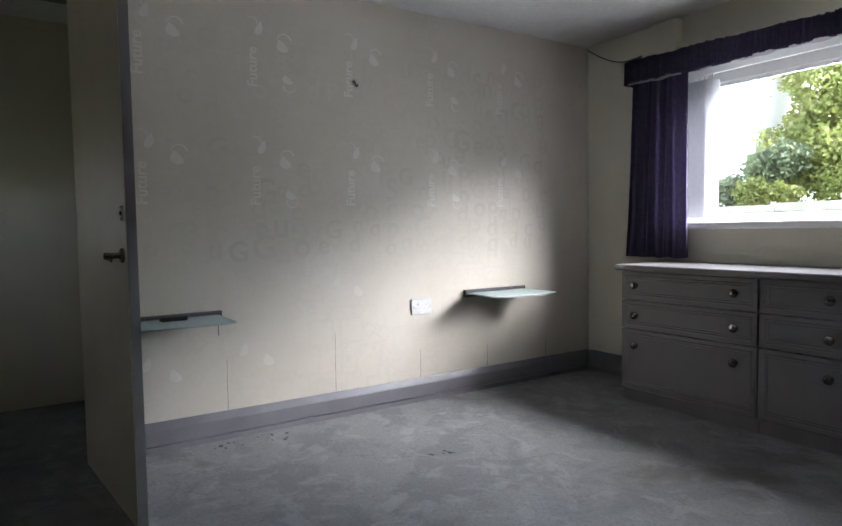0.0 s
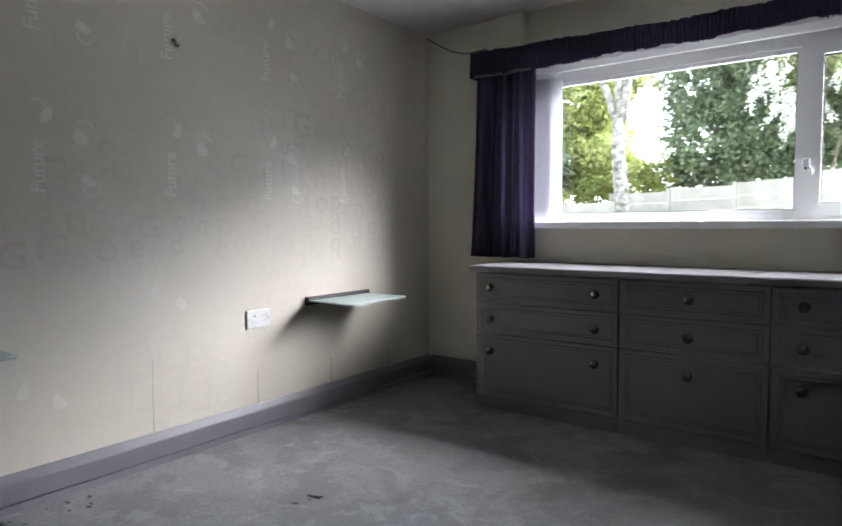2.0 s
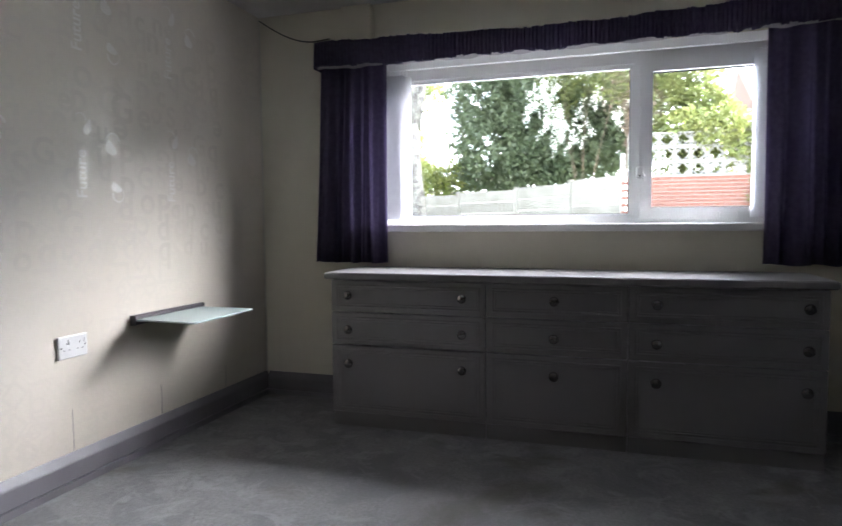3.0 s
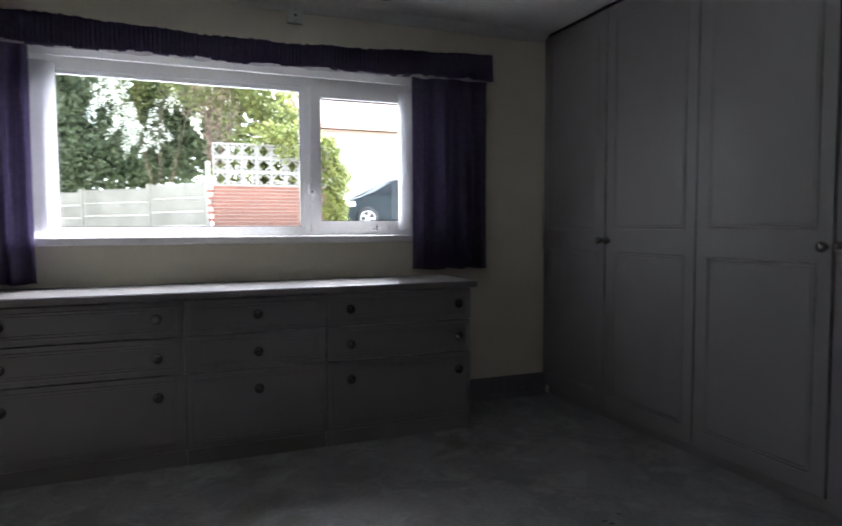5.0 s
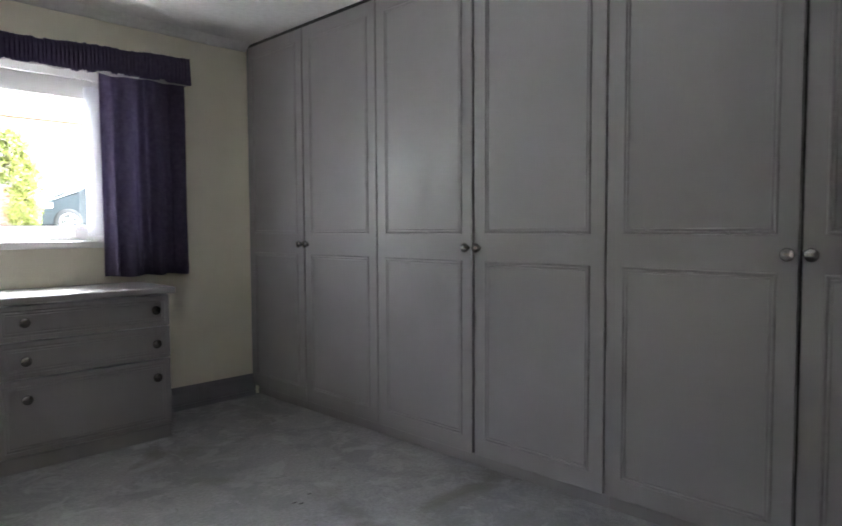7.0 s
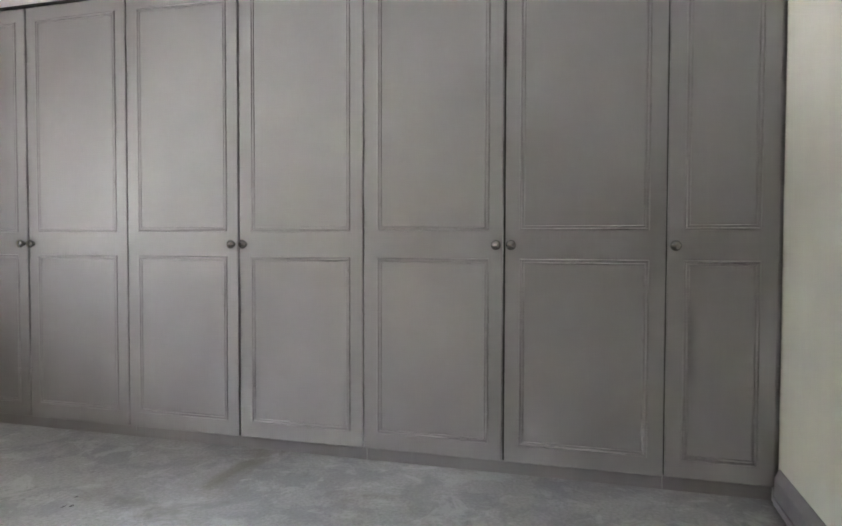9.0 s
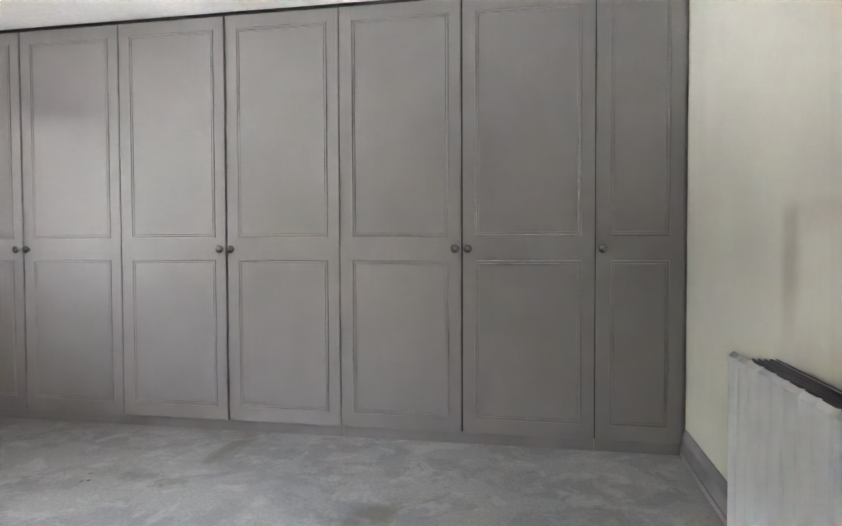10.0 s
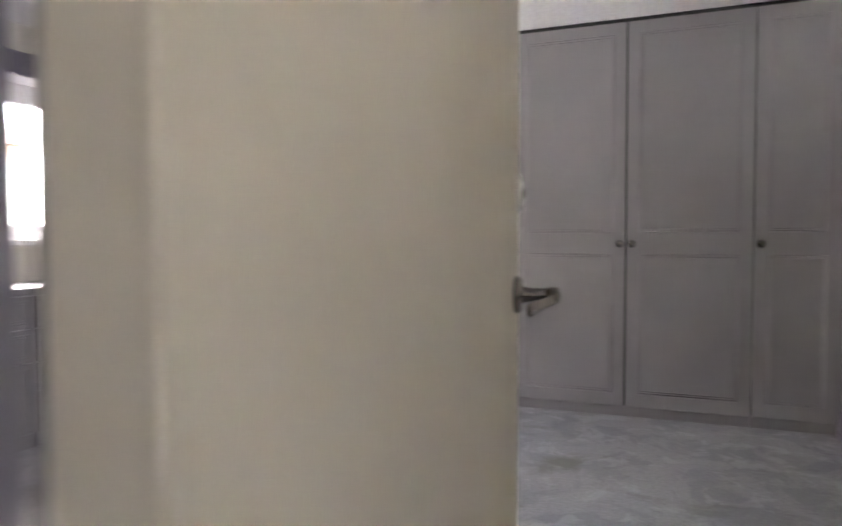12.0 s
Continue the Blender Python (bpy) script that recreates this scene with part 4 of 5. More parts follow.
for i in range(n_flute):
    x1 = 2.72 - i * (2.72 - 1.8) / n_flute
    x0 = x1 - (2.72 - 1.8) / n_flute
    bm = bmesh.new()
    prof = []
    for k in range(9):
        t = k / 8
        prof.append((x0 + 0.001 + (x1 - x0 - 0.002) * t, FR - 0.012 + 0.018 * math.sin(math.pi * t) ** 0.4))
    lo = [bm.verts.new((x - HX, y - HY, 0.01)) for x, y in prof]
    hi = [bm.verts.new((x - HX, y - HY, 0.622 - 0.3 * max(0, 1.93 - x))) for x, y in prof]
    tp = [bm.verts.new((x - HX, min(y, FR - 0.004) - 0.008 - HY, 0.634 - 0.3 * max(0, 1.93 - x))) for x, y in prof]
    for k in range(8):
        bm.faces.new((lo[k], lo[k + 1], hi[k + 1], hi[k]))
        bm.faces.new((hi[k], hi[k + 1], tp[k + 1], tp[k]))
    bmesh.ops.solidify(bm, geom=bm.faces[:], thickness=0.004)
    part("flute", bm, RAD, heat)
for k in range(5):
    bm = bmesh.new()
    y = FR - 0.026 - k * 0.0165
    box(bm, 1.95 - HX, 2.57 - HX, y - 0.003 - HY, y - HY, 0.604, 0.636)
    part("grille_bar", bm, BARMAT, heat)
bm = bmesh.new()
box(bm, 1.95 - HX, 2.57 - HX, BK + 0.012 - HY, FR - 0.02 - HY, 0.601, 0.606)
part("grille_bed", bm, BLACK, heat)
part("rear_lip", rbox(1.95 - HX, 2.58 - HX, BK - 0.003 - HY, BK + 0.01 - HY, 0.602, 0.632, 0.003), CREAMPLASTIC, heat)
part("end_panel", rbox(1.802 - HX, 1.834 - HX, BK - HY, FR - 0.006 - HY, 0.0, 0.592, 0.006), RAD, heat)
part("control_top", rbox(1.836 - HX, 1.946 - HX, BK - HY, FR - 0.016 - HY, 0.602, 0.622, 0.006), CREAMPLASTIC, heat)
bm = bmesh.new()
lathe(bm, [(0.009, 0), (0.009, 0.006), (0.007, 0.008)], Matrix.Translation((1.88 - HX, -4.405 - HY, 0.622)), 18)
part("control_dial", bm, IRON, heat)
bm = bmesh.new()
box(bm, -0.06, 0.05, -0.003, 0.003, 0, 0.066, Matrix.Translation((1.84 - HX, BK + 0.004 - HY, 0.605)) @ Matrix.Rotation(radians(-14), 4, "X"))
bevelled(bm, 0.002, 1)
part("control_flap", bm, CREAMPLASTIC, heat, "open cream control flap")
part("wall_bracket", rbox(1.86 - HX, 2.5 - HX, 0.001, BK - 0.001 - HY, 0.1, 0.5, 0.002), IRON, heat)

# furniture dents in the carpet
rnd = random.Random(11)
bm = bmesh.new()
for cx, cy in ((0.115, -2.8), (0.14, -2.72), (0.13, -2.56), (0.15, -2.48), (0.82, -1.98), (0.86, -1.92), (3.09, -1.69)):
    for k in range(3):
        x, y, r = cx + rnd.uniform(-0.06, 0.06), cy + rnd.uniform(-0.04, 0.04), rnd.uniform(0.008, 0.02)
        vs = [bm.verts.new((x + r * rnd.uniform(0.6, 1.3) * math.cos(a), y + 0.6 * r * rnd.uniform(0.6, 1.3) * math.sin(a), 0.0015)) for a in (i * math.pi / 4 for i in range(8))]
        bm.faces.new(vs)
bmesh.ops.solidify(bm, geom=bm.faces[:], thickness=0.001)
tagged(part("carpet_dents", bm, TUFT), "dark worn tufts where furniture stood on carpet", kind="stuff")

# outside: ground rising from the house to a fenced bank
def ground_z(x, y):
    t = min(1, max(0, (y - 1.0) / 8.0))
    return -0.15 + 1.2 * t * t * (3 - 2 * t)


gx = [-900, -200, -60, -30, -20, -14, -10, -6, -3, 0, 3, 6, 9, 12, 16, 22, 30, 60, 200, 900]
gy = [-900, -200, -40, -10, -4.7, 0.28, 1, 2, 3, 4, 5, 6, 7, 8, 9, 10, 12, 15, 20, 30, 60, 200, 900]
bm = bmesh.new()
gv = [[bm.verts.new((x, y, ground_z(x, y))) for x in gx] for y in gy]
for j in range(len(gy) - 1):
    for i in range(len(gx) - 1):
        bm.faces.new((gv[j][i], gv[j][i + 1], gv[j + 1][i + 1], gv[j + 1][i]))
flat("ground", bm, GRASS, "rough lawn rising to the boundary fence")
bm = bmesh.new()
rows = []
for y in (9.5, 11, 13, 16, 19.5):
    rows.append([bm.verts.new((x, y, ground_z(x, y) + 0.01)) for x in (5.4, 8, 14, 24)])
for a, b in zip(rows, rows[1:]):
    for i in range(3):
        bm.faces.new((a[i], a[i + 1], b[i + 1], b[i]))
flat("pavement", bm, DRIVEBOUNCE, "pale concrete driveway behind the hedge")

# unseen pale ground by the window, added to reflect light up to the ceiling
bm = bmesh.new()
rows = []
for y in (0.271, 1, 2, 3, 4, 5, 6, 7, 8, 9, 9.45):
    rows.append([bm.verts.new((x, y, ground_z(x, y) + 0.012)) for x in (-7, -3, 0, 3, 6, 10)])
for a, b in zip(rows, rows[1:]):
    for i in range(5):
        bm.faces.new((a[i], a[i + 1], b[i + 1], b[i]))
flat("pavement", bm, DRIVEBOUNCE, "unseen pale ground sheet added to bounce light into the room")


def concrete_fence(points, tops, label):
    """Slotted posts with concrete boards stacked between them, stepped along the slope."""
    ob = thing("concrete_fence", points[0][0], points[0][1], 1.0, label, "fence")
    o = Vector(ob.location)
    for i, (x, y) in enumerate(points):
        top = max(tops[min(i, len(tops) - 1)], tops[max(i - 1, 0)]) + 0.03
        a = points[min(i + 1, len(points) - 1)]
        b = points[max(i - 1, 0)]
        ang = math.atan2(a[1] - b[1], a[0] - b[0])
        bm = bmesh.new()
        box(bm, -0.06, 0.06, -0.055, 0.055, -0.6, top - 1.0, Matrix.Translation((x - o.x, y - o.y, 0)) @ Matrix.Rotation(ang, 4, "Z"))
        bevelled(bm, 0.012, 1)
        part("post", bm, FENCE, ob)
    for (x0, y0), (x1, y1), top in zip(points, points[1:], tops):
        L = math.hypot(x1 - x0, y1 - y0) - 0.06
        m = Matrix.Translation(((x0 + x1) / 2 - o.x, (y0 + y1) / 2 - o.y, 0)) @ Matrix.Rotation(math.atan2(y1 - y0, x1 - x0), 4, "Z")
        z = top
        k = 0
        while z > 0.75:
            bm = bmesh.new()
            box(bm, -L / 2, L / 2, -0.022, 0.022, z - 0.297 - 1.0, z - 0.001 - 1.0)
            bevelled(bm, 0.007, 1)
            bmesh.ops.transform(bm, matrix=m, verts=bm.verts[:])
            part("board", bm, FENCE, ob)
            z -= 0.3
            k += 1
    return ob


concrete_fence([(-4.0, 14.6), (-2.2, 14.0), (-0.4, 13.1), (1.1, 11.75), (2.22, 10.25)], [1.91, 1.97, 2.02, 2.08], "pale concrete panel fence stepping up the bank")
concrete_fence([(-11.0, 13.4), (-9.1, 13.2), (-7.2, 13.0), (-5.3, 12.8), (-3.3, 12.6)], [1.52, 1.54, 1.56, 1.6], "low pale concrete panel fence beneath the trees")

# brick wall with pierced screen blocks
bw = thing("brick_wall", 3.5, 10.0, 0.9, "red brick garden wall topped with white screen blocks", "wall")
bm = bmesh.new()
box(bm, -1.16, 1.2, -0.045, 0.045, -0.1, 1.1)
part("mortar", bm, MORTAR, bw)
brick_bm = bmesh.new()
box(brick_bm, -0.1035, 0.1035, -0.052, 0.052, -0.0305, 0.0305)
bevelled(brick_bm, 0.004, 1)
brick_me = None
rnd = random.Random(2)
for c in range(15):
    z = 1.1 - 0.035 - c * 0.0745
    for i in range(12):
        x = -1.16 + 0.107 + i * 0.217 - (0.1085 if c % 2 else 0)
        if x < -1.17 or x > 1.2:
            continue
        if brick_me is None:
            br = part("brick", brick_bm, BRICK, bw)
            brick_me = br.data
        else:
            br = new("brick", brick_me)
            br.parent = bw
        br.location = (x, rnd.uniform(-0.002, 0.002), z)
block_me = None
for r in range(3):
    for i in range(8):
        if block_me is None:
            bm = bmesh.new()
            s = 0.145
            for a0, a1, b0, b1 in ((-s, s, -s, -s + 0.03), (-s, s, s - 0.03, s), (-s, -s + 0.03, -s + 0.03, s - 0.03), (s - 0.03, s, -s + 0.03, s - 0.03)):
                box(bm, a0, a1, -0.045, 0.045, b0, b1)
            for sx, sz in ((1, 1), (1, -1), (-1, 1), (-1, -1)):
                pts = [(sx * (s - 0.028), sz * 0.03), (sx * 0.07, sz * 0.07), (sx * 0.03, sz * (s - 0.028))]
                tube(bm, [(x, 0, z) for x, z in pts], 0.022, 6)
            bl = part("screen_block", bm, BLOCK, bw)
            block_me = bl.data
        else:
            bl = new("screen_block", block_me)
            bl.parent = bw
        bl.location = (-1.0 + i * 0.297, 0, 1.1 + 0.149 + r * 0.297)
for x in (-1.24, 0.35):
    y = 0.13 if x > 0 else 0.0
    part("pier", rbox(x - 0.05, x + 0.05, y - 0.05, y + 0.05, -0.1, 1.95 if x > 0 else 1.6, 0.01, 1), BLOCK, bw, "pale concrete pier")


# foliage
def leaves(name, blobs, count, size, material, parent, seed, droop=0.0, shape=1.6):
    """Many small leaf faces scattered through the outer part of overlapping lumps."""
    g = np.random.RandomState(seed)
    o = Vector(parent.location)
    w = np.array([b[3] * b[4] * b[5] for b in blobs], float)
    pick = g.choice(len(blobs), count, p=w / w.sum())
    B = np.array(blobs, float)[pick]
    d = g.normal(size=(count, 3))
    d /= np.linalg.norm(d, axis=1, keepdims=True)
    r = g.uniform(0.35, 1.0, (count, 1)) ** 0.5
    lump = 1 + 0.22 * np.sin(d[:, :1] * 5.1 + pick[:, None]) * np.cos(d[:, 1:2] * 4.3 + 2 * pick[:, None]) + 0.16 * np.sin(d[:, 2:] * 9 + d[:, :1] * 7)
    c = B[:, :3] + d * r * lump * B[:, 3:6] - np.array(o)
    c[:, 2] -= droop * g.uniform(0, 1, count) ** 2
    u = g.normal(size=(count, 3))
    u /= np.linalg.norm(u, axis=1, keepdims=True)
    v = np.cross(u, g.normal(size=(count, 3)))
    v /= np.linalg.norm(v, axis=1, keepdims=True)
    sz = size * g.uniform(0.6, 1.4, (count, 1))
    a = c - u * sz * shape / 2
    b = c + v * sz / 2 + u * sz * 0.1
    e = c + u * sz * shape / 2
    f = c - v * sz / 2 + u * sz * 0.1
    verts = np.stack([a, b, e, f], 1).reshape(-1, 3)
    me = bpy.data.meshes.new(name)
    me.from_pydata(verts.tolist(), [], np.arange(count * 4).reshape(-1, 4).tolist())
    me.materials.append(material)
    ob = new(name, me)
    ob.parent = parent
    return ob


def limbs(bm, base, tips, r0, r1, seed, bend=0.25):
    rnd = random.Random(seed)
    for tip in tips:
        pts = []
        for k in range(6):
            t = k / 5
            p = Vector(base).lerp(Vector(tip), t)
            pts.append(p + Vector((rnd.uniform(-1, 1), rnd.uniform(-1, 1), 0)) * bend * t * (1 - t))
        tube(bm, pts, r0, 7, r1)


def shrub(name, x, y, label, category, blobs, count, size, material, seed, stems=7, droop=0.0, thick=0.03):
    z = ground_z(x, y)
    ob = thing(name, x, y, z, label, category)
    bm = bmesh.new()
    rnd = random.Random(seed)
    tips = []
    for i in range(stems):
        b = blobs[i % len(blobs)]
        tips.append((b[0] - x + rnd.uniform(-0.5, 0.5) * b[3], b[1] - y + rnd.uniform(-0.5, 0.5) * b[4], b[2] - z + rnd.uniform(-0.2, 0.6) * b[5]))
    limbs(bm, (0, 0, -0.05), tips, thick, thick * 0.25, seed)
    part("trunk", bm, TWIG, ob)
    leaves("crown", blobs, count, size, material, ob, seed, droop)
    return ob


big = shrub("holly_bush", 0.2, 15.2, "dense dark green holly bush behind the fence", "bush",
            [(-1.4, 15.0, 3.3, 1.2, 1.0, 1.3), (0.0, 15.2, 4.2, 1.5, 1.2, 1.8), (1.3, 14.6, 4.4, 1.3, 1.1, 1.9), (0.4, 14.3, 2.9, 1.6, 0.8, 0.9), (2.3, 13.8, 4.8, 1.1, 1.0, 1.7), (-0.5, 15.6, 5.4, 1.2, 1.0, 1.0), (1.5, 15.0, 6.2, 1.6, 1.2, 1.2),
             (-1.7, 15.2, 4.9, 1.1, 1.0, 1.2), (-0.9, 15.5, 6.1, 1.3, 1.0, 1.0), (-1.5, 14.9, 2.5, 1.1, 0.5, 0.7), (0.3, 14.2, 2.5, 1.2, 0.5, 0.6), (1.6, 13.5, 2.9, 1.0, 0.6, 0.8), (2.5, 13.2, 3.4, 0.7, 0.6, 1.0)],
            90000, 0.075, LEAFDARK, 21)
wis = shrub("blossom_shrub", 1.3, 12.9, "white flowering climber drooping over the fence", "flowering shrub",
            [(0.7, 13.1, 4.6, 0.5, 0.4, 0.9), (1.5, 12.6, 5.0, 0.6, 0.4, 0.8), (2.2, 12.2, 5.4, 0.6, 0.4, 0.7)], 2600, 0.06, LEAFMID, 33, thick=0.012)
racemes = []
rnd = random.Random(9)
for i in range(17):
    x = rnd.uniform(0.1, 2.4)
    y = 13.2 - 0.45 * x + rnd.uniform(-0.5, 0.2)
    z = rnd.uniform(2.9, 4.9) + 0.15 * x
    for k in range(rnd.randint(3, 7)):
        px, py, pz = x + rnd.gauss(0, 0.15), y + rnd.gauss(0, 0.1), z + rnd.gauss(0, 0.16)
        lean = rnd.uniform(-0.12, 0.12)
        for q in range(3):
            racemes.append((px + lean * q, py, pz - 0.13 * q, 0.085 - 0.02 * q, 0.07 - 0.015 * q, 0.1))
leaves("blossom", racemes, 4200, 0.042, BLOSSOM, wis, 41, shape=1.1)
shrub("climber", 2.5, 11.2, "straggly brown climber above the pier", "climber",
      [(2.3, 11.4, 4.4, 0.5, 0.4, 0.9), (2.7, 11.0, 3.6, 0.5, 0.4, 0.7), (3.0, 11.0, 4.6, 0.6, 0.4, 0.6), (2.5, 11.0, 2.9, 0.35, 0.3, 0.5)], 1300, 0.05, TWIG, 51, 14)
shrub("leafy_climber", 2.7, 11.3, "green leafy climber above the brick wall", "climber",
      [(2.4, 11.3, 4.6, 0.7, 0.4, 0.9), (3.0, 11.2, 4.0, 0.6, 0.4, 0.7), (3.4, 11.2, 4.8, 0.6, 0.4, 0.6)], 4200, 0.05, LEAFMID, 53, 6)
shrub("light_green_shrub", 3.8, 10.7, "light green leafy shrub behind the screen blocks", "shrub",
      [(3.4, 10.8, 3.0, 0.6, 0.5, 0.45), (4.1, 10.7, 3.2, 0.6, 0.5, 0.5), (3.8, 10.9, 3.6, 0.6, 0.5, 0.4), (3.1, 10.9, 2.3, 0.7, 0.3, 0.5), (3.9, 10.8, 2.3, 0.7, 0.3, 0.5), (3.5, 11.1, 4.2, 0.7, 0.5, 0.5), (4.5, 10.8, 2.9, 0.4, 0.4, 0.5), (4.05, 9.78, 2.95, 0.5, 0.2, 0.4), (3.5, 9.8, 3.1, 0.4, 0.15, 0.25), (4.3, 9.78, 2.55, 0.25, 0.15, 0.3)], 16500, 0.055, LEAFMID, 61)
shrub("golden_hedge", 4.85, 10.1, "clipped golden green conifer hedge beside the wall", "hedge",
      [(4.86, 10.1, 1.5, 0.38, 0.4, 0.6), (4.9, 10.1, 2.2, 0.4, 0.4, 0.5), (4.75, 10.1, 2.75, 0.34, 0.35, 0.4)], 11000, 0.04, LEAFGOLD, 71, 5)
shrub("yellow_green_tree", -6.4, 16.0, "yellow-green garden tree beyond the fence", "tree",
      [(-6.2, 16.0, 3.0, 1.6, 1.2, 1.2), (-5.6, 17.2, 3.8, 1.3, 1.2, 1.5), (-4.7, 15.6, 3.0, 0.9, 0.7, 0.9), (-5.3, 15.4, 2.2, 0.8, 0.5, 0.6), (-5.4, 16.2, 5.0, 1.3, 1.1, 1.3), (-5.0, 17.4, 6.2, 1.5, 1.2, 1.3), (-4.3, 16.2, 2.7, 1.0, 0.9, 0.8), (-6.2, 16.4, 6.4, 1.3, 1.1, 1.0)],
      38000, 0.08, LEAFMID, 81, 9)
shrub("variegated_bush", -3.6, 14.9, "yellow variegated bush beside the birch", "bush",
      [(-3.4, 14.9, 2.2, 0.9, 0.6, 0.55), (-2.6, 15.0, 2.4, 0.8, 0.6, 0.6), (-4.6, 15.2, 2.0, 0.8, 0.6, 0.6)], 6500, 0.06, LEAFGOLD, 91)
shrub("laurel_bush", -6.0, 14.4, "dark laurel bush behind the low fence", "bush",
      [(-6.3, 14.4, 2.6, 0.6, 0.6, 0.6), (-5.8, 14.5, 2.9, 0.5, 0.6, 0.5), (-7.3, 14.3, 2.0, 0.5, 0.5, 0.5)], 6500, 0.075, LEAFDARK, 95)
shrub("golden_bush", -6.1, 13.8, "small yellow-green bush in front of the laurel", "bush",
      [(-6.3, 13.8, 1.9, 0.6, 0.4, 0.45), (-5.6, 13.8, 1.8, 0.5, 0.4, 0.4)], 5000, 0.06, LEAFGOLD, 97)

# birch
bt = thing("birch_tree", -2.75, 11.9, ground_z(-2.75, 11.9), "white-barked birch tree with dark scars, forked trunk", "tree")
bm = bmesh.new()
pts = [(0, 0, -0.05), (0.03, 0, 0.15), (0.0, 0, 0.5), (-0.06, 0, 1.2), (-0.12, 0, 1.9), (-0.1, 0, 2.6)]
tube(bm, pts, 0.21, 14, 0.15)
part("trunk", bm, BARK, bt, smooth=True)
bm = bmesh.new()
limbs(bm, (-0.1, 0, 2.45), [(-1.0, 0.3, 4.6)], 0.12, 0.05, 3, 0.3)
limbs(bm, (-0.08, 0, 2.45), [(0.35, 0.1, 5.6), (-0.1, 0.2, 5.0)], 0.14, 0.06, 5, 0.2)
limbs(bm, (-0.5, 0.1, 3.5), [(-1.6, 0.2, 4.2), (-1.2, -0.2, 5.4)], 0.04, 0.012, 7, 0.3)
limbs(bm, (0.2, 0.1, 4.2), [(1.0, 0.3, 5.6), (0.9, -0.2, 4.9), (-0.6, 0.2, 6.0)], 0.04, 0.012, 9, 0.3)
part("limb", bm, BARK, bt, smooth=True)
leaves("crown", [(-4.0, 12.0, 5.6, 1.0, 0.8, 0.8), (-2.4, 12.1, 6.9, 1.3, 1.0, 0.9), (-1.7, 12.0, 6.3, 0.7, 0.7, 0.5)], 2600, 0.05, LEAFMID, bt, 101, 0.8)


# parked car
def parked_car(x, y, z):
    ob = thing("parked_car", x, y, z, "dark parked hatchback on the driveway", "car")
    side = [(0.0, 0.35), (0.02, 0.6), (0.12, 0.75), (0.95, 0.98), (1.45, 1.36), (2.0, 1.47), (2.9, 1.44), (3.6, 1.2), (3.85, 0.95), (3.95, 0.6), (3.93, 0.3), (0.2, 0.22)]
    bm = bmesh.new()
    half = [(0.72 if h < 0.99 else 0.6 - 0.1 * (h - 1.0)) for _, h in side]
    a = [bm.verts.new((u, -w, h)) for (u, h), w in zip(side, half)]
    b = [bm.verts.new((u, w, h)) for (u, h), w in zip(side, half)]
    for i in range(len(side)):
        j = (i + 1) % len(side)
        bm.faces.new((a[i], a[j], b[j], b[i]))
    bm.faces.new(a)
    bm.faces.new(b[::-1])
    bevelled(bm, 0.06, 3)
    part("body", bm, CARPAINT, ob, smooth=True)
    for u in (0.72, 3.15):
        for v in (-0.7, 0.7):
            m = Matrix.Translation((u, v, 0.31)) @ Matrix.Rotation(radians(90 if v < 0 else -90), 4, "X")
            bm = bmesh.new()
            lathe(bm, [(0.2, -0.1), (0.29, -0.1), (0.31, -0.06), (0.31, 0.06), (0.29, 0.09), (0.2, 0.09)], m, 28)
            wh = part("wheel", bm, RUBBER, ob, smooth=True)
            bm = bmesh.new()
            lathe(bm, [(0.205, 0.06), (0.205, 0.095), (0.19, 0.1), (0.18, 0.08), (0.05, 0.085), (0.04, 0.095)], m, 28)
            for k in range(5):
                box(bm, 0.03, 0.19, -0.022, 0.022, 0.08, 0.1, m @ Matrix.Rotation(k * math.tau / 5, 4, "Z"))
            part("rim", bm, ALLOY, wh)
    for pts in ([(1.05, 0.98), (1.5, 1.3), (2.1, 1.38), (2.1, 0.98)], [(2.15, 0.98), (2.15, 1.38), (2.85, 1.35), (3.4, 1.02)]):
        bm = bmesh.new()
        f = bm.faces.new([bm.verts.new((u, -0.725 + max(0, (h - 0.98)) * 0.24, h)) for u, h in pts])
        bmesh.ops.solidify(bm, geom=[f], thickness=0.01)
        part("side_window", bm, CARGLASS, ob)
    part("headlight", rbox(0.04, 0.4, -0.735, -0.5, 0.62, 0.76, 0.03), UPVC, ob)
    return ob


car = parked_car(5.7, 13.2, ground_z(7, 13.2) + 0.01)

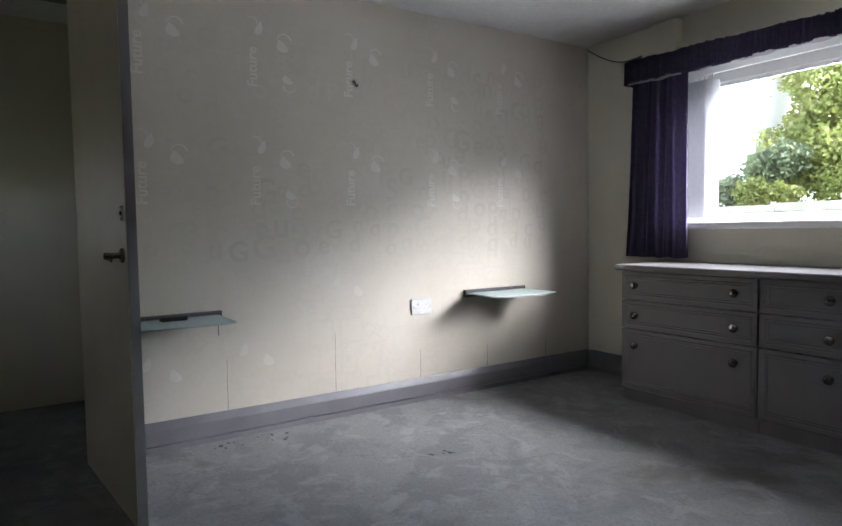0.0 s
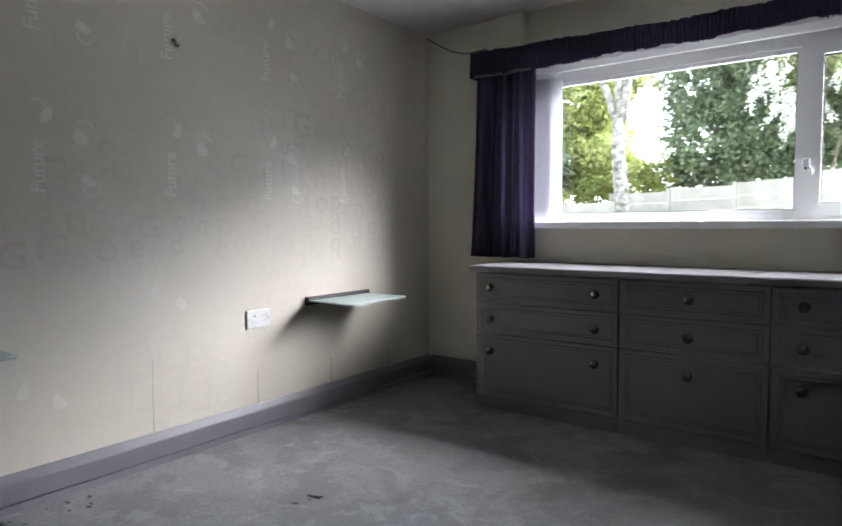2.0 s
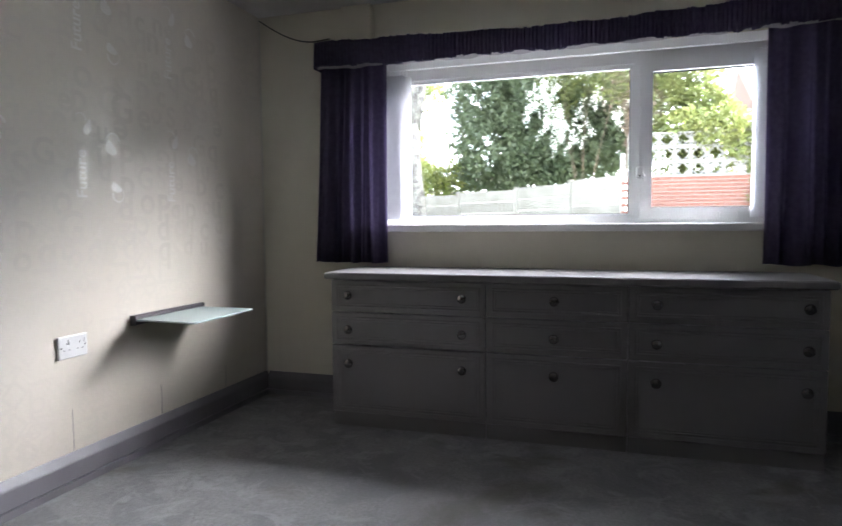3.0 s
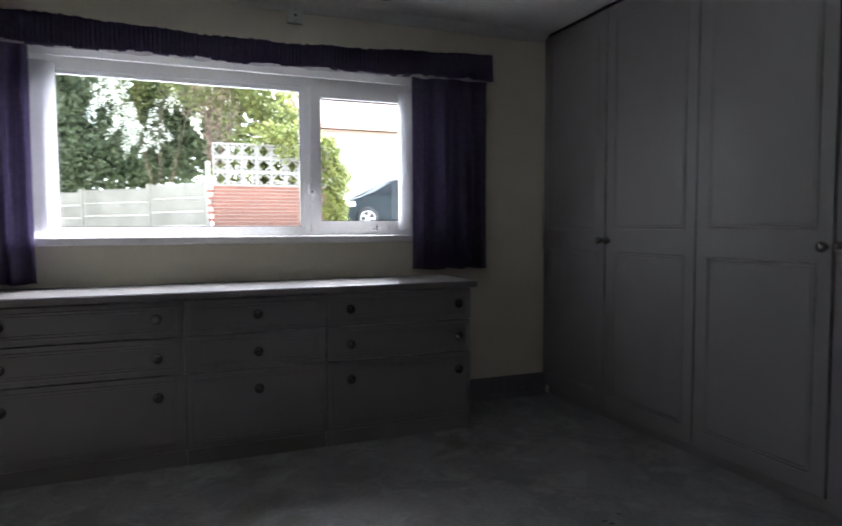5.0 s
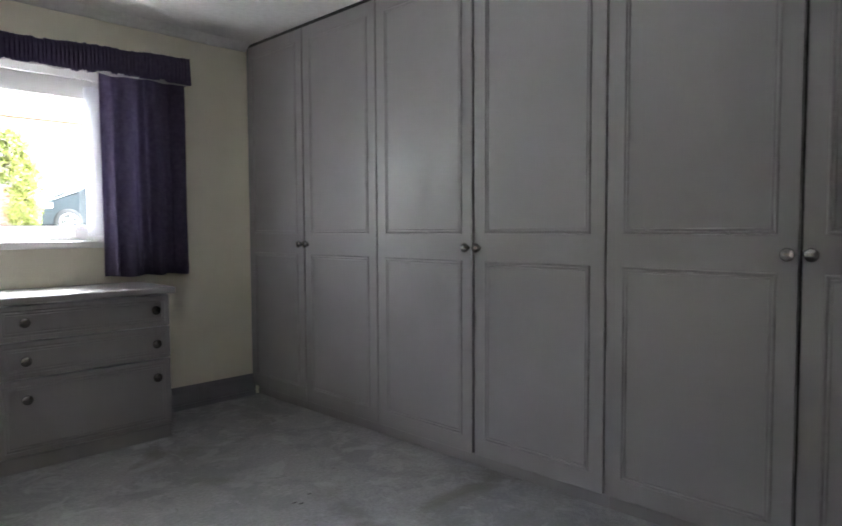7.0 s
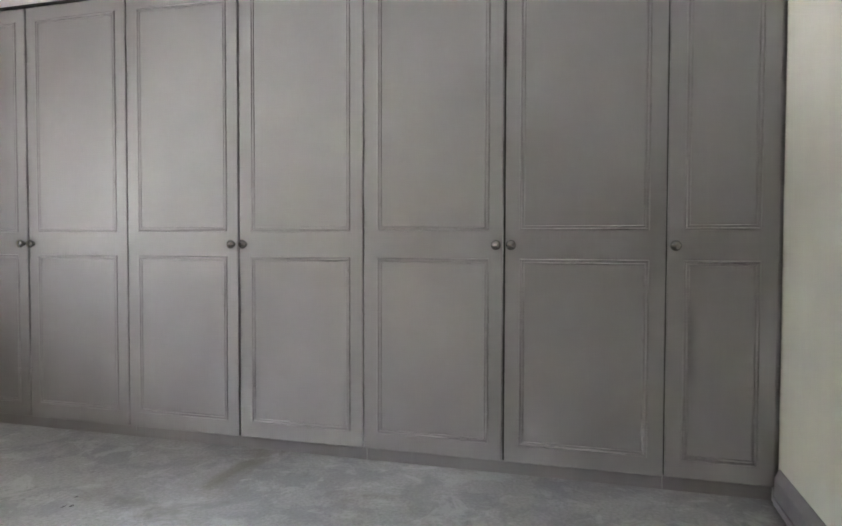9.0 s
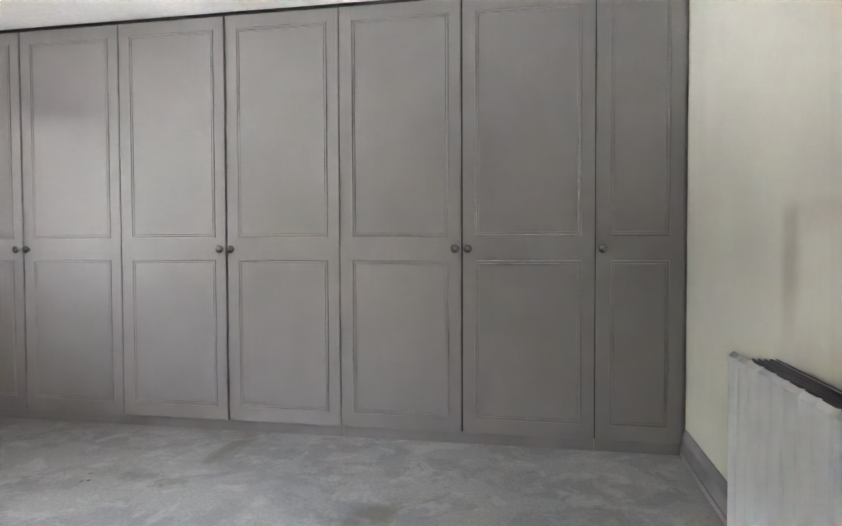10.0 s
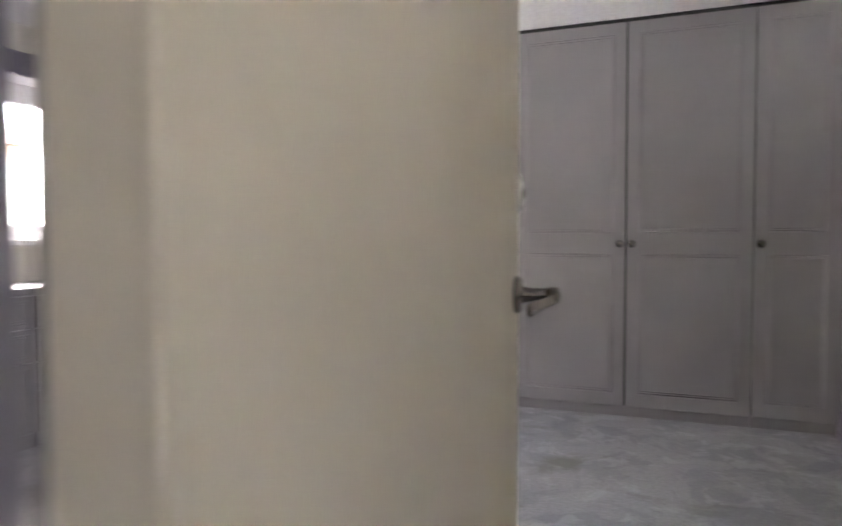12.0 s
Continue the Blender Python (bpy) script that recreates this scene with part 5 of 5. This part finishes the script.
# neighbouring house
hs = thing("neighbour_house", 15.0, 27.0, 1.0, "brick and white rendered neighbouring house", "house")
bm = bmesh.new()
box(bm, -6.2, 8, 0, 8, 0, 5.0)
part("wall", bm, RENDERWALL, hs)
bm = bmesh.new()
box(bm, -6.9, -6.2, -0.05, 8, 0, 6.2)
box(bm, -6.2, 8, -0.06, -0.002, 4.2, 5.0)
part("brick_pier", bm, PALEBRICK, hs, "red brick corner and band")
bm = bmesh.new()
vs = [bm.verts.new(p) for p in ((-7.3, -0.5, 4.95), (8.4, -0.5, 4.95), (8.4, 8.5, 4.95), (-7.3, 8.5, 4.95), (-7.3, 4, 7.6), (8.4, 4, 7.6))]
for f in ((0, 1, 5, 4), (2, 3, 4, 5), (0, 4, 3), (1, 2, 5), (3, 2, 1, 0)):
    bm.faces.new([vs[i] for i in f])
part("roof", bm, ROOF, hs)
for x in (2.5, 5.5):
    wi = part("window", rbox(x - 0.8, x + 0.8, -0.08, -0.003, 2.4, 3.7, 0.01, 1), UPVC, hs)
    part("window_pane", rbox(x - 0.7, x + 0.7, -0.1, -0.082, 2.5, 3.6, 0.002, 1), CARGLASS, wi)

# white painted house across the garden
wh = thing("white_house", -10.4, 15.0, 0.9, "white painted brick house beyond the low fence", "house")
part("wall", rbox(-3.4, 3.4, 0.0, 7.0, 0.0, 5.6, 0.01, 1), RENDERWALL, wh)
course_me = None
for k in range(58):
    if course_me is None:
        co = part("course", rbox(-3.41, 3.41, -0.012, 0.01, 0.0, 0.083, 0.003, 1), RENDERWALL, wh)
        course_me = co.data
    else:
        co = new("course", course_me)
        co.parent = wh
    co.location = (0, 0, 0.05 + k * 0.095)
bm = bmesh.new()
vs = [bm.verts.new(p) for p in ((-3.8, -0.4, 5.5), (3.8, -0.4, 5.5), (3.8, 7.4, 5.5), (-3.8, 7.4, 5.5), (-3.8, 3.5, 8.2), (3.8, 3.5, 8.2))]
for f in ((0, 1, 5, 4), (2, 3, 4, 5), (0, 4, 3), (1, 2, 5), (3, 2, 1, 0)):
    bm.faces.new([vs[i] for i in f])
part("roof", bm, ROOF, wh)
